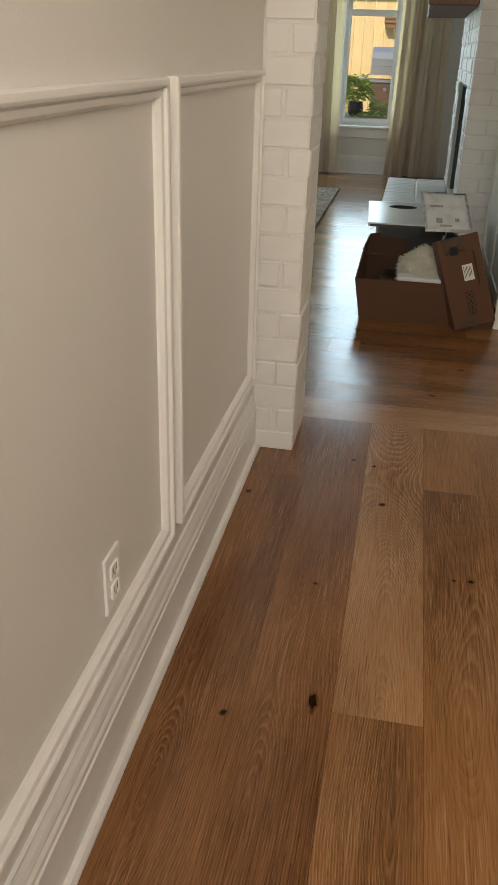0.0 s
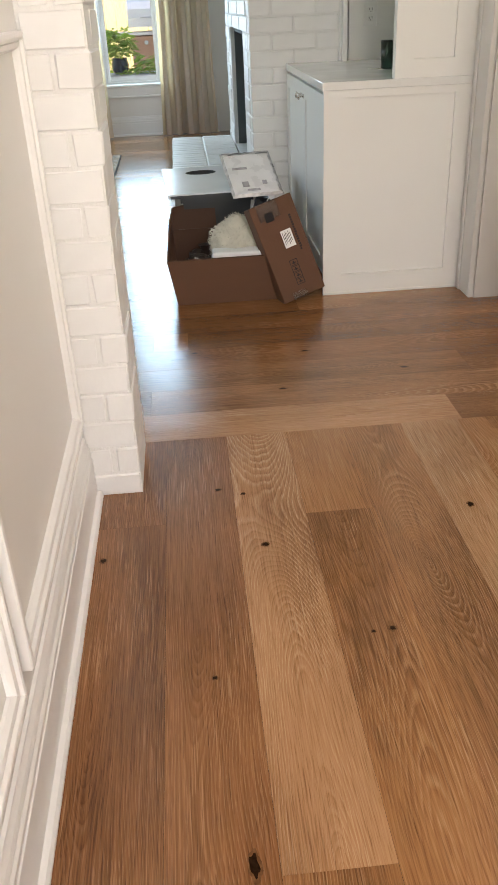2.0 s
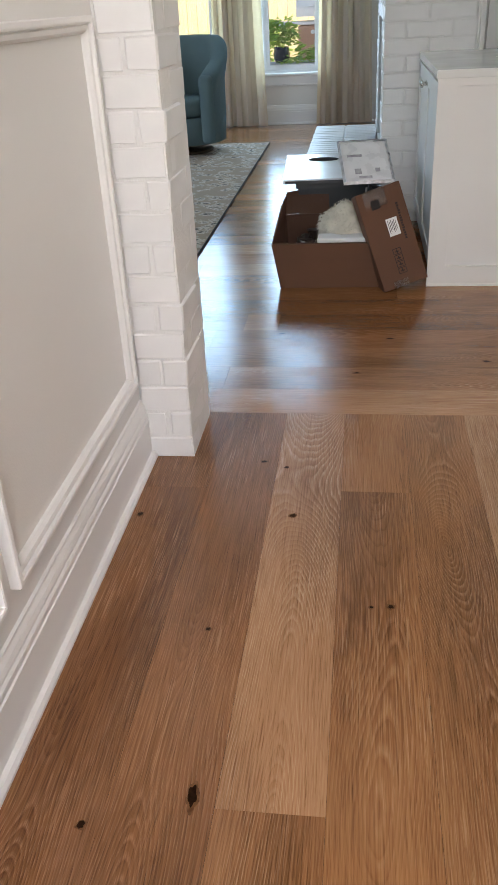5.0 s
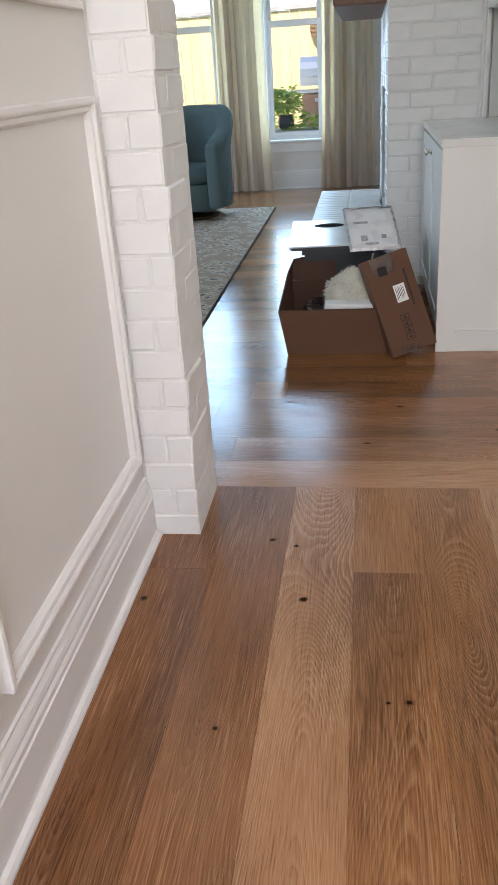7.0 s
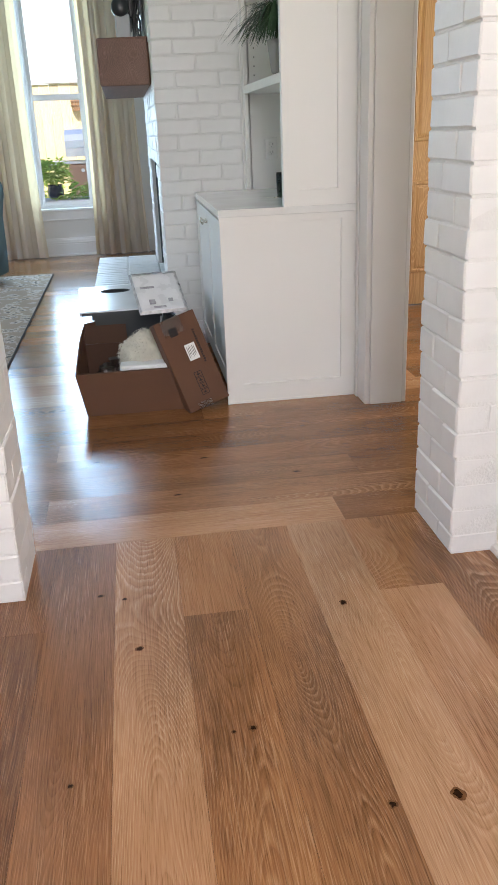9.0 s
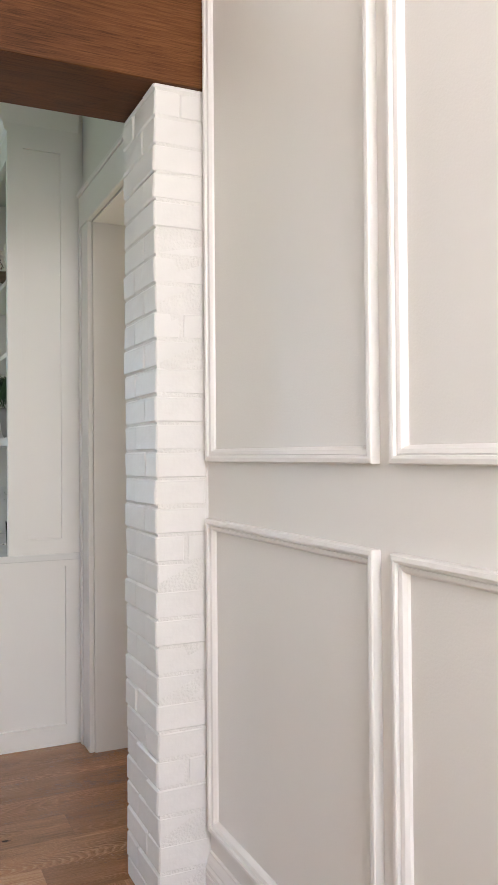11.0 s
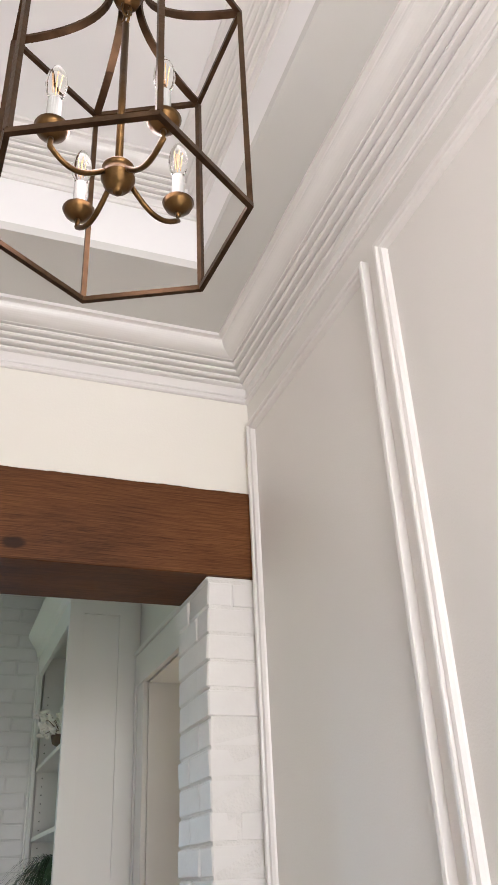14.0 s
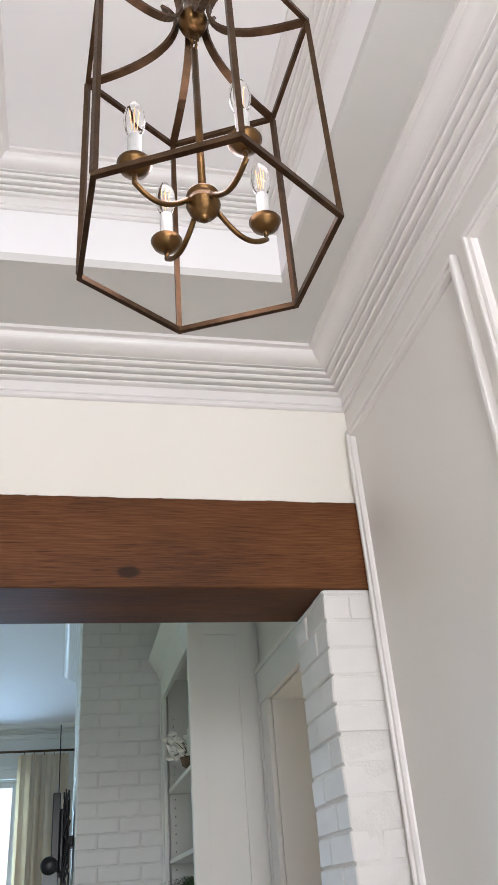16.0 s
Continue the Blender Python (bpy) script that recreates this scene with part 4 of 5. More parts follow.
        part("candle_sleeve", lathe(bmesh.new(), [(0.0092, zc + 0.008), (0.0092, zc + 0.062), (0.0085, zc + 0.064), (0.002, zc + 0.064)], 18, o), CANDLE, arm, "white candle sleeve")
        bulb = part("bulb", lathe(bmesh.new(), [(0.004, zc + 0.064), (0.0085, zc + 0.066), (0.0125, zc + 0.080), (0.0148, zc + 0.094), (0.013, zc + 0.110), (0.0075, zc + 0.125), (0.0025, zc + 0.132), (0.0008, zc + 0.133)], 18, o), BULB, arm, "clear glass candle bulb", smooth=True)
        bulb.visible_shadow = False
        bm = bmesh.new()
        for q in range(4):
            a = q * math.pi / 2
            tube(bm, [(o[0] + 0.003 * math.cos(a), o[1] + 0.003 * math.sin(a), zc + 0.078), (o[0] + 0.005 * math.cos(a), o[1] + 0.005 * math.sin(a), zc + 0.112)], 0.0006, 5)
        part("filament", bm, FILAMENT, arm, "amber glowing filament")
    bm = bmesh.new()
    n, z = 0, top + 0.075
    while z0 + z < TZ - 0.03:
        link(bm, z, 0.4 + (n % 2) * 1.57, 0.034, 0.008)
        z += 0.024
        n += 1
    part("chain", bm, BRASS, root, smooth=True)
    part("ceiling_rose", lathe(bmesh.new(), [(0.004, TZ - z0 - 0.035), (0.02, TZ - z0 - 0.03), (0.05, TZ - z0 - 0.012), (0.062, TZ - z0 - 0.001)], 28), BRASS, root, smooth=True)
    return root


lantern(0.779, -1.524, 2.35, 2.742, 0.173)

# ---- built-in cabinet and shelves ----
CX0, CX1, CY0, CY1, CT = 0.900, 1.521, 1.590, 2.796, 0.898


def shaker(bm, u0, u1, z0, z1, place, rail=0.065, depth=0.007, thick=0.02):
    """A framed panel in the plane of u and z; place(u, d, z) gives a point that stands out by d."""
    prof = [(0, 0.0), (0, thick), (rail, thick), (rail + 0.002, thick - depth)]
    lp = [[place(u0 + a, d, z0 + a), place(u1 - a, d, z0 + a), place(u1 - a, d, z1 - a), place(u0 + a, d, z1 - a)] for a, d in prof]
    rings(bm, lp, True, True)
    return bm


base = empty("base_cabinet", "white shaker base cabinet with a panelled end", "cabinet", m=pose(CX0, CY0, 0))
inv = Matrix.Translation((-CX0, -CY0, 0))


def into(root_inv, bm):
    bm.transform(root_inv)
    return bm


part("carcass", into(inv, boxes((CX0 + 0.022, CY0 + 0.022, 0.09, CX1, CY1, 0.866), (CX0 + 0.08, CY0 + 0.022, 0, CX1, CY1, 0.09))), CABINET, base)
bm = bmesh.new()
end = lambda u, d, z: (u, CY0 + 0.022 - d, z)
rings(bm, [[end(u0, d, z0), end(u1, d, z0), end(u1, d, z1), end(u0, d, z1)] for u0, u1, z0, z1, d in
           ((CX0, CX1, 0, 0.866, 0), (CX0, CX1, 0, 0.866, 0.022), (CX0 + 0.08, CX1 - 0.068, 0.092, 0.836, 0.022), (CX0 + 0.0815, CX1 - 0.0695, 0.0935, 0.8345, 0.010))], True, True)
part("end_panel", into(inv, bm), CABINET, base)
part("plinth_strip", into(inv, boxes((CX0 - 0.002, CY0 - 0.003, 0.0, CX1, CY0, 0.012), bevel=0.001)), CABINET, base)
for y0, y1, ky in ((CY0 + 0.024, 2.19, 2.155), (2.194, CY1, 2.23)):
    d = part("door", into(inv, shaker(bmesh.new(), y0, y1, 0.095, 0.85, lambda u, dd, z: (CX0 + 0.02 - dd, u, z))), CABINET, base)
    kb = lathe(bmesh.new(), [(0.002, 0.0), (0.010, 0.001), (0.011, 0.004), (0.006, 0.006), (0.005, 0.014), (0.009, 0.019), (0.015, 0.023), (0.0155, 0.028), (0.010, 0.032), (0.001, 0.033)], 18)
    kb.transform(Matrix.Translation((CX0 - 0.0005, ky, 0.795)) @ Matrix.Rotation(radians(-90), 4, "Y"))
    part("knob", into(inv, kb), NICKEL, d, "polished nickel knob", smooth=True)
tagged(part("counter", box(bmesh.new(), CX0 - 0.006, CY0 - 0.007, 0.866, CX1 + 0.0, CY1 + 0.001, CT, 0.003, 2), STONE), "pale polished stone counter on the cabinet", "counter")

upper = empty("shelf_unit", "white built-in shelf unit standing on the counter", "shelves", m=pose(1.19, CY0, CT))
uinv = Matrix.Translation((-1.19, -CY0, -CT))
UX, UT = 1.192, 2.95
part("side_panel", into(uinv, boxes((UX, CY0 + 0.006, CT, CX1, CY0 + 0.03, UT))), CABINET, upper)
bm = bmesh.new()
rings(bm, [[(u0, CY0 + 0.006 - d, z0), (u1, CY0 + 0.006 - d, z0), (u1, CY0 + 0.006 - d, z1), (u0, CY0 + 0.006 - d, z1)] for u0, u1, z0, z1, d in
           ((UX, CX1, CT, UT, 0), (UX, CX1, CT, UT, 0.008), (UX + 0.07, CX1 - 0.085, CT + 0.07, UT - 0.16, 0.008), (UX + 0.0715, CX1 - 0.0865, CT + 0.0715, UT - 0.1615, 0.0005))], True, True)
part("side_frame", into(uinv, bm), CABINET, upper)
part("scribe_strip", into(uinv, boxes((CX1, CY0 + 0.012, CT, XR - 0.001, CY0 + 0.03, UT + 0.05))), CABINET, upper)
part("back_panel", into(uinv, boxes((CX1 - 0.006, CY0 + 0.03, CT, CX1 + 0.02, CY1, UT))), CABINET, upper)
part("far_side", into(uinv, boxes((UX + 0.04, CY1 - 0.02, CT, CX1 - 0.006, CY1 + 0.0, UT))), CABINET, upper)
part("stile", into(uinv, boxes((UX, CY0 + 0.03, CT, UX + 0.02, CY0 + 0.045, UT), bevel=0.001)), CABINET, upper)
part("stile", into(uinv, boxes((UX, CY1 - 0.075, CT, UX + 0.022, CY1, UT), (UX - 0.008, CY1 - 0.02, CT, UX, CY1, UT), bevel=0.002)), CABINET, upper)
part("top_rail", into(uinv, boxes((UX, CY0 + 0.045, 2.74, UX + 0.022, CY1 - 0.075, UT), bevel=0.001)), CABINET, upper)
part("crown", into(uinv, rings(bmesh.new(), [[(x, y, z) for x, y in ((UX - a, CY0 + 0.006 - a * 0.4), (CX1, CY0 + 0.006 - a * 0.4), (CX1, CY1), (UX - a, CY1))] for a, z in ((0.0, 2.86), (0.012, 2.87), (0.02, 2.9), (0.06, 2.96), (0.075, 2.985), (0.075, 3.0))])), CABINET, upper)
for z, t in ((1.405, 0.04), (1.845, 0.022), (2.205, 0.022)):
    part("shelf", into(uinv, boxes((UX + (0.001 if t > 0.03 else 0.03), CY0 + 0.045, z, CX1 - 0.007, CY1 - 0.022, z + t), bevel=0.001)), CABINET, upper)
bm = bmesh.new()
for i in range(26):
    z = 1.5 + i * 0.045
    for x in (UX + 0.07, CX1 - 0.06):
        box(bm, x - 0.003, CY1 - 0.0215, z - 0.003, x + 0.003, CY1 - 0.0195, z + 0.003)
tagged(part("peg_holes", into(uinv, bm), SLOT, upper), kind="stuff")


# ---- things on the shelves ----
def blade_plant():
    root = empty("grass_plant", "arching dark green grass plant in a grey pot", "plant", m=pose(1.272, 1.93, 1.446))
    part("pot", lathe(bmesh.new(), [(0.05, 0.0), (0.062, 0.02), (0.075, 0.12), (0.078, 0.15), (0.07, 0.15), (0.066, 0.13), (0.002, 0.128)], 22), CLAY, root, smooth=True)
    r = random.Random(3)
    bm = bmesh.new()
    for _ in range(220):
        a = r.gauss(math.pi, 1.2)
        ln, out = r.uniform(0.26, 0.48), r.uniform(0.10, 0.29)
        if math.cos(a) > 0.5:
            out *= 0.5
        if math.sin(a) < -0.2:
            out *= 0.6
        d, sd = Vector((math.cos(a), math.sin(a), 0)), Vector((-math.sin(a), math.cos(a), 0))
        lp = []
        for k in range(7):
            u = k / 6
            c = Vector((0, 0, 0.13)) + d * (0.02 + out * u ** 1.5) + Vector((0, 0, ln * (1.3 * u - 1.25 * u ** 2.2)))
            w = 0.006 * (1 - u) ** 0.6 + 0.0004
            lp.append([c - sd * w, c + sd * w])
        rings(bm, lp, False, False)
    tagged(part("foliage", bm, LEAFD, root), kind="stuff")


blade_plant()


def flower_spray():
    root = empty("blossom_spray", "white blossom twigs in a small dark bowl", "flowers", m=pose(1.245, 1.95, 2.227))
    part("bowl", lathe(bmesh.new(), [(0.03, 0.0), (0.05, 0.012), (0.058, 0.05), (0.052, 0.05), (0.045, 0.02), (0.002, 0.015)], 18), TWIG, root, smooth=True)
    r = random.Random(8)
    for _ in range(11):
        a = r.uniform(0, 6.28)
        tip = Vector((-0.07 + r.uniform(-0.06, 0.06), r.uniform(-0.15, 0.10), r.uniform(0.04, 0.19)))
        pts = [Vector((0, 0, 0.03)).lerp(tip, u) + Vector((0, 0, 0.03 * math.sin(u * 3.1))) for u in (0, 0.3, 0.6, 1)]
        tw = part("twig", tube(bmesh.new(), pts, [0.003, 0.0025, 0.002, 0.001], 6), TWIG, root)
        bm = bmesh.new()
        for u in (0.5, 0.65, 0.8, 0.92, 1.0):
            c = Vector((0, 0, 0.03)).lerp(tip, u) + Vector((r.uniform(-1, 1), r.uniform(-1, 1), r.uniform(0, 1.5))) * 0.012
            b2 = bmesh.new()
            bmesh.ops.create_icosphere(b2, subdivisions=1, radius=0.0115)
            for v in b2.verts:
                v.co *= r.uniform(0.85, 1.15)
                v.co.z *= 1.9
            b2.transform(Matrix.Translation(c) @ Matrix.Rotation(r.uniform(-1.9, -0.4), 4, "Y") @ Matrix.Rotation(r.uniform(-0.7, 0.7), 4, "X"))
            tmp = bpy.data.meshes.new("t")
            b2.to_mesh(tmp)
            b2.free()
            bm.from_mesh(tmp)
            bpy.data.meshes.remove(tmp)
        part("blossoms", bm, PETAL, tw, "white blossoms")


flower_spray()
tagged(part("drinking_glass", lathe(bmesh.new(), [(0.002, 0.0), (0.03, 0.0), (0.034, 0.12), (0.031, 0.12), (0.028, 0.01), (0.001, 0.009)], 24), GREENGLASS, smooth=True), "dark green drinking glass on the counter", "glass").matrix_basis = pose(1.283, 2.10, CT)
keys = empty("key_ring", "small bunch of metal keys on the counter", "keys", m=pose(1.245, 2.07, CT))
part("ring", tube(bmesh.new(), [(0.014 * math.cos(a), 0.014 * math.sin(a), 0.0025) for a in [i * math.pi / 8 for i in range(17)]], 0.0013, 6), NICKEL, keys)
for a in (0.4, 1.4, 2.7):
    bm = boxes((0.012, -0.009, 0.001, 0.03, 0.009, 0.003), (0.03, -0.003, 0.001, 0.058, 0.003, 0.003), bevel=0.0006)
    bm.transform(Matrix.Rotation(a, 4, "Z") @ Matrix.Translation((0, 0, 0.001 * a)))
    part("key", bm, NICKEL, keys)

# ---- television over the mantel ----
tv = empty("television", "flat black television on a wall arm, seen edge-on", "television", m=pose(0.60, 3.30, 1.81))
part("panel", box(bmesh.new(), -0.034, 0.0, 0.0, 0.014, 1.0, 0.50, 0.006, 2), BLACK, tv)
part("aerial", tube(bmesh.new(), [(0.0, 0.06, 0.49), (-0.004, 0.06, 0.92)], 0.0035, 6), BLACK, tv)
part("back_bulge", box(bmesh.new(), 0.012, 0.12, 0.06, 0.042, 0.88, 0.42, 0.01, 2), BLACK, tv)
part("wall_arm", boxes((0.042, 0.35, 0.22, 0.10, 0.65, 0.28), (0.042, 0.38, 0.1, 0.06, 0.42, 0.42), (0.042, 0.58, 0.1, 0.06, 0.62, 0.42), bevel=0.003), BLACK, tv)
rc = random.Random(5)
for i in range(11):
    pts = [(0.032 + rc.uniform(0, 0.045), 0.03 + i * 0.018, 0.50 - k * 0.078 + rc.uniform(-0.03, 0.03)) for k in range(8)]
    part("cable", tube(bmesh.new(), pts, 0.005, 6), BLACK, tv)
speaker = empty("speaker", "small round black speaker on the mantel", "speaker", m=pose(0.572, 3.18, 1.733))
part("foot", box(bmesh.new(), -0.045, -0.03, 0.0, 0.04, 0.06, 0.13, 0.01, 2), mat("speaker_grey", (0.42, 0.42, 0.43), 0.5), speaker, "grey speaker stand")
bm = lathe(bmesh.new(), [(0.002, -0.05), (0.04, -0.05), (0.05, -0.04), (0.05, 0.04), (0.04, 0.05), (0.002, 0.05)], 26)
bm.transform(Matrix.Translation((-0.01, 0.0, 0.165)) @ Matrix.Rotation(radians(90), 4, "X"))
part("body", bm, BLACK, speaker, smooth=True)

# ---- open carton with its contents ----
def open_carton():
    x0, x1, y0, y1, h = 0.235, 0.765, 1.583, 2.02, 0.205
    root = empty("open_carton", "open brown cardboard box with folded-up flaps", "box", m=pose(x0, y0, 0))
    iv = Matrix.Translation((-x0, -y0, 0))
    t = 0.005
    lean = 0.036

    def sheet(a, b, c, d, n):
        n = Vector(n) * t
        q = [Vector(p) for p in (a, b, c, d)]
        return into(iv, rings(bmesh.new(), [q, [p + n for p in q]]))

    part("bottom", into(iv, boxes((x0 + 0.01, y0 + 0.01, 0.001, x1 - 0.01, y1 - 0.01, 0.007))), CARDSHADE, root)
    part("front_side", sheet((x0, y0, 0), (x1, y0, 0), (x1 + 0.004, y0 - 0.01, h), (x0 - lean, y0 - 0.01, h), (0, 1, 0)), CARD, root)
    part("back_side", sheet((x0, y1, 0), (x1, y1, 0), (x1, y1 + 0.01, h + 0.03), (x0 - 0.01, y1 + 0.01, h + 0.03), (0, -1, 0)), CARDSHADE, root)
    part("end_side", sheet((x0, y0 + 0.006, 0), (x0, y1, 0), (x0 - 0.012, y1 + 0.01, h + 0.03), (x0 - lean, y0 - 0.004, h), (1, 0, 0)), CARD, root)
    part("end_side", sheet((x1, y0 + 0.006, 0), (x1, y1, 0), (x1 + 0.01, y1 + 0.01, h + 0.03), (x1 + 0.004, y0 - 0.004, h), (-1, 0, 0)), CARD, root)
    part("flap", sheet((x0 - 0.01, y1 + 0.012, h + 0.031), (x0 + 0.21, y1 + 0.012, h + 0.031), (x0 + 0.205, y1 + 0.05, 0.372), (x0 - 0.002, y1 + 0.04, 0.335), (0, -1, 0)), CARDSHADE, root)
    part("flap", sheet((x0 - 0.036, y0, h + 0.001), (x0 - 0.012, y1 + 0.004, h + 0.031), (x0 - 0.004, y1 + 0.03, 0.33), (x0 - 0.02, y1 - 0.11, 0.30), (1, 0, 0)), CARD, root)
    part("flap", sheet((x0 - 0.03, y0 - 0.004, h), (x1, y0 - 0.004, h), (x1, y0 + 0.10, h - 0.055), (x0 + 0.0, y0 + 0.12, h - 0.06), (0, 0.4, 0.9)), CARDSHADE, root)
    return root


open_carton()


def fur_cushion():
    """A crumpled shaggy cushion, many fine tufts over a soft body."""
    root = empty("fur_cushion", "cream shaggy fur cushion stuffed in the carton", "cushion", m=pose(0.545, 1.80, 0.2))
    bm = bmesh.new()
    bmesh.ops.create_icosphere(bm, subdivisions=4, radius=1.0)
    for v in bm.verts:
        n = noise.noise(v.co * 2.2) * 0.16 + noise.noise(v.co * 6) * 0.05
        v.co = Vector((v.co.x * 0.138, v.co.y * 0.12, max(v.co.z, -0.9) * 0.135)) * (1 + n)
    pts = [(v.co.copy(), v.normal.copy()) for v in bm.verts if v.co.z > -0.06]
    part("body", bm, FUR, root, smooth=True)
    r = random.Random(12)
    bm = bmesh.new()
    for p, n in pts * 7:
        d = (n + Vector((r.uniform(-0.6, 0.6), r.uniform(-0.6, 0.6), r.uniform(-0.7, 0.2)))).normalized()
        s = d.orthogonal().normalized() * 0.0013
        q = p + Vector((r.uniform(-1, 1), r.uniform(-1, 1), r.uniform(-1, 1))) * 0.006
        ln = r.uniform(0.010, 0.021)
        lp = [[q - s, q + s], [q + d * ln * 0.6 - s * 0.8 + Vector((0, 0, -0.001)), q + d * ln * 0.6 + s * 0.8 + Vector((0, 0, -0.001))], [q + d * ln + Vector((0, 0, -0.006)), q + d * ln + s * 0.2 + Vector((0, 0, -0.006))]]
        rings(bm, lp, False, False)
    tagged(part("fur", bm, FUR, root), kind="stuff")


fur_cushion()


def crumpled_bag(name, label, m, size, material, seed):
    """A creased plastic bag, pressed flat below."""
    root = empty(name, label, "bag", m=m)
    bm = bmesh.new()
    bmesh.ops.create_icosphere(bm, subdivisions=4, radius=1.0)
    o = Vector((seed * 3.1, seed * 1.7, seed))
    for v in bm.verts:
        d = v.co.copy()
        crease = 0.30 * abs(noise.noise(d * 1.7 + o)) + 0.22 * abs(noise.noise(d * 4.3 + o)) + 0.10 * abs(noise.noise(d * 9.0 + o))
        d *= 0.72 + crease
        v.co = Vector((d.x * size[0], d.y * size[1], max(d.z, -0.5) * size[2]))
    part("sheet", bm, material, root)
    neck = lathe(bmesh.new(), [(0.012, 0.0), (0.010, 0.015), (0.020, 0.035), (0.030, 0.05), (0.004, 0.04)], 14, (0.0, 0.0, size[2] * 0.72))
    part("gathered_neck", neck, material, root)


DARKBAG = mat("dark_plastic_film", (0.030, 0.018, 0.013), 0.32, vary=0.2, scale=30, bump=0.4, bscale=50)
crumpled_bag("packing_bag", "dark brown crumpled plastic packing in the carton", pose(0.375, 1.80, 0.075), (0.13, 0.15, 0.125), DARKBAG, 1)
crumpled_bag("packing_bag", "black crumpled plastic bag behind the leaning carton", pose(0.665, 1.91, 0.16), (0.10, 0.09, 0.25), BLACK, 2)
bm = box(bmesh.new(), -0.16, -0.045, 0.0, 0.16, 0.045, 0.026, 0.008, 2)
box(bm, -0.165, -0.05, -0.024, 0.15, 0.05, -0.001, 0.006, 2)
tagged(part("foam_insert", bm, FOAM), "white foam packing slabs lying in the carton", "packing foam").matrix_basis = pose(0.565, 1.655, 0.195, 0, 0, -2)

# ---- closed carton leaning on the open one ----
def leaning_carton():
    bl, br, tl = Vector((0.712, 1.492, 0.004)), Vector((0.888, 1.545, 0.052)), Vector((0.538, 1.585, 0.402))
    u = (br - bl).normalized()
    v = (tl - bl) - u * (tl - bl).dot(u)
    v.normalize()
    w = u.cross(v)
    if w.y < 0:
        w = -w
    m = Matrix((u, v, w)).transposed().to_4x4()
    m.translation = bl
    root = empty("sealed_carton", "narrow taped brown carton leaning against the open box", "box", m=m)
    W, L, D = 0.206, 0.44, 0.085
    part("body", box(bmesh.new(), 0, 0, 0, W, L, D, 0.004, 2), CARD, root)
    part("tape", boxes((0.03, L - 0.075, -0.0009, 0.13, L + 0.0009, -0.0004), (0.03, L + 0.0005, -0.0009, 0.13, L + 0.001, 0.05)), TAPE, root, "shiny clear packing tape")
    part("tape", boxes((0.05, -0.001, -0.0009, 0.12, 0.03, -0.0004)), TAPE, root, "shiny clear packing tape")
    part("seal_patch", boxes((0.055, L - 0.085, -0.0014, 0.095, L - 0.045, -0.001)), INK, root, "dark torn seal patch")
    lab = part("shipping_label", boxes((0.097, 0.222, -0.0016, 0.148, 0.300, -0.0006)), PAPER, root, "white printed shipping label")
    bm = bmesh.new()
    for i in range(6):
        x = 0.103 + i * 0.0068
        box(bm, x, 0.235 + 0.006 * (i % 3), -0.002, x + 0.0022, 0.292 - 0.008 * (i % 2), -0.0017)
    part("print_lines", bm, INK, lab)
    bm = bmesh.new()
    for i in range(15):
        z = 0.195 + i * 0.011
        box(bm, 0.160, z, -0.0012, 0.160 + (0.011 if i % 3 else 0.009), z + 0.007, -0.0005)
    part("stencil_bars", bm, INK, root, "dark stencilled marks")
    bm = bmesh.new()
    for i in range(4):
        y = 0.055 + i * 0.029
        for q in ((0.088, y, 0.126, y + 0.0025), (0.088, y + 0.0235, 0.126, y + 0.026), (0.088, y, 0.0905, y + 0.026), (0.1235, y, 0.126, y + 0.026), (0.098, y + 0.009, 0.116, y + 0.013), (0.104, y + 0.006, 0.109, y + 0.02)):
            box(bm, q[0], q[1], -0.0012, q[2], q[3], -0.0005)
    part("handling_marks", bm, INK, root, "dark printed handling symbols")
    return root


leaning_carton()

# ---- storage tote with lid, mailer on it ----
tote = empty("storage_tote", "dark grey storage tote under a white board lid", "storage box", m=pose(0.29, 2.05, 0))
bm = rings(bmesh.new(), [[(0.02, 0.02, 0.0), (0.30, 0.02, 0.0), (0.30, 0.60, 0.0), (0.02, 0.60, 0.0)], [(0.0, 0.0, 0.355), (0.33, 0.0, 0.355), (0.33, 0.63, 0.355), (0.0, 0.63, 0.355)], [(-0.012, -0.012, 0.355), (0.342, -0.012, 0.355), (0.342, 0.642, 0.355), (-0.012, 0.642, 0.355)], [(-0.012, -0.012, 0.388), (0.342, -0.012, 0.388), (0.342, 0.642, 0.388), (-0.012, 0.642, 0.388)], [(0.004, 0.004, 0.388), (0.326, 0.004, 0.388), (0.326, 0.626, 0.388), (0.004, 0.626, 0.388)], [(0.024, 0.024, 0.01), (0.296, 0.024, 0.01), (0.296, 0.596, 0.01), (0.024, 0.596, 0.01)]])
part("body", bm, GREY, tote)
board = empty("board_lid", "white laminated board with an oval hand slot", "board", m=pose(0.222, 1.985, 0.389, 0.0, 0, 3))
W, L, T = 0.52, 0.70, 0.02
bm = bmesh.new()
oval = [(0.2 + 0.082 * math.cos(a), 0.53 + 0.06 * math.sin(a)) for a in [2 * math.pi * i / 24 for i in range(24)]]
outer = []
for x, y in oval:
    dx, dy = x - 0.2, y - 0.53
    k = min((W - 0.2) / dx if dx > 1e-6 else 1e9, -0.2 / dx if dx < -1e-6 else 1e9, (L - 0.53) / dy if dy > 1e-6 else 1e9, -0.53 / dy if dy < -1e-6 else 1e9)
    outer.append((0.2 + dx * k, 0.53 + dy * k))
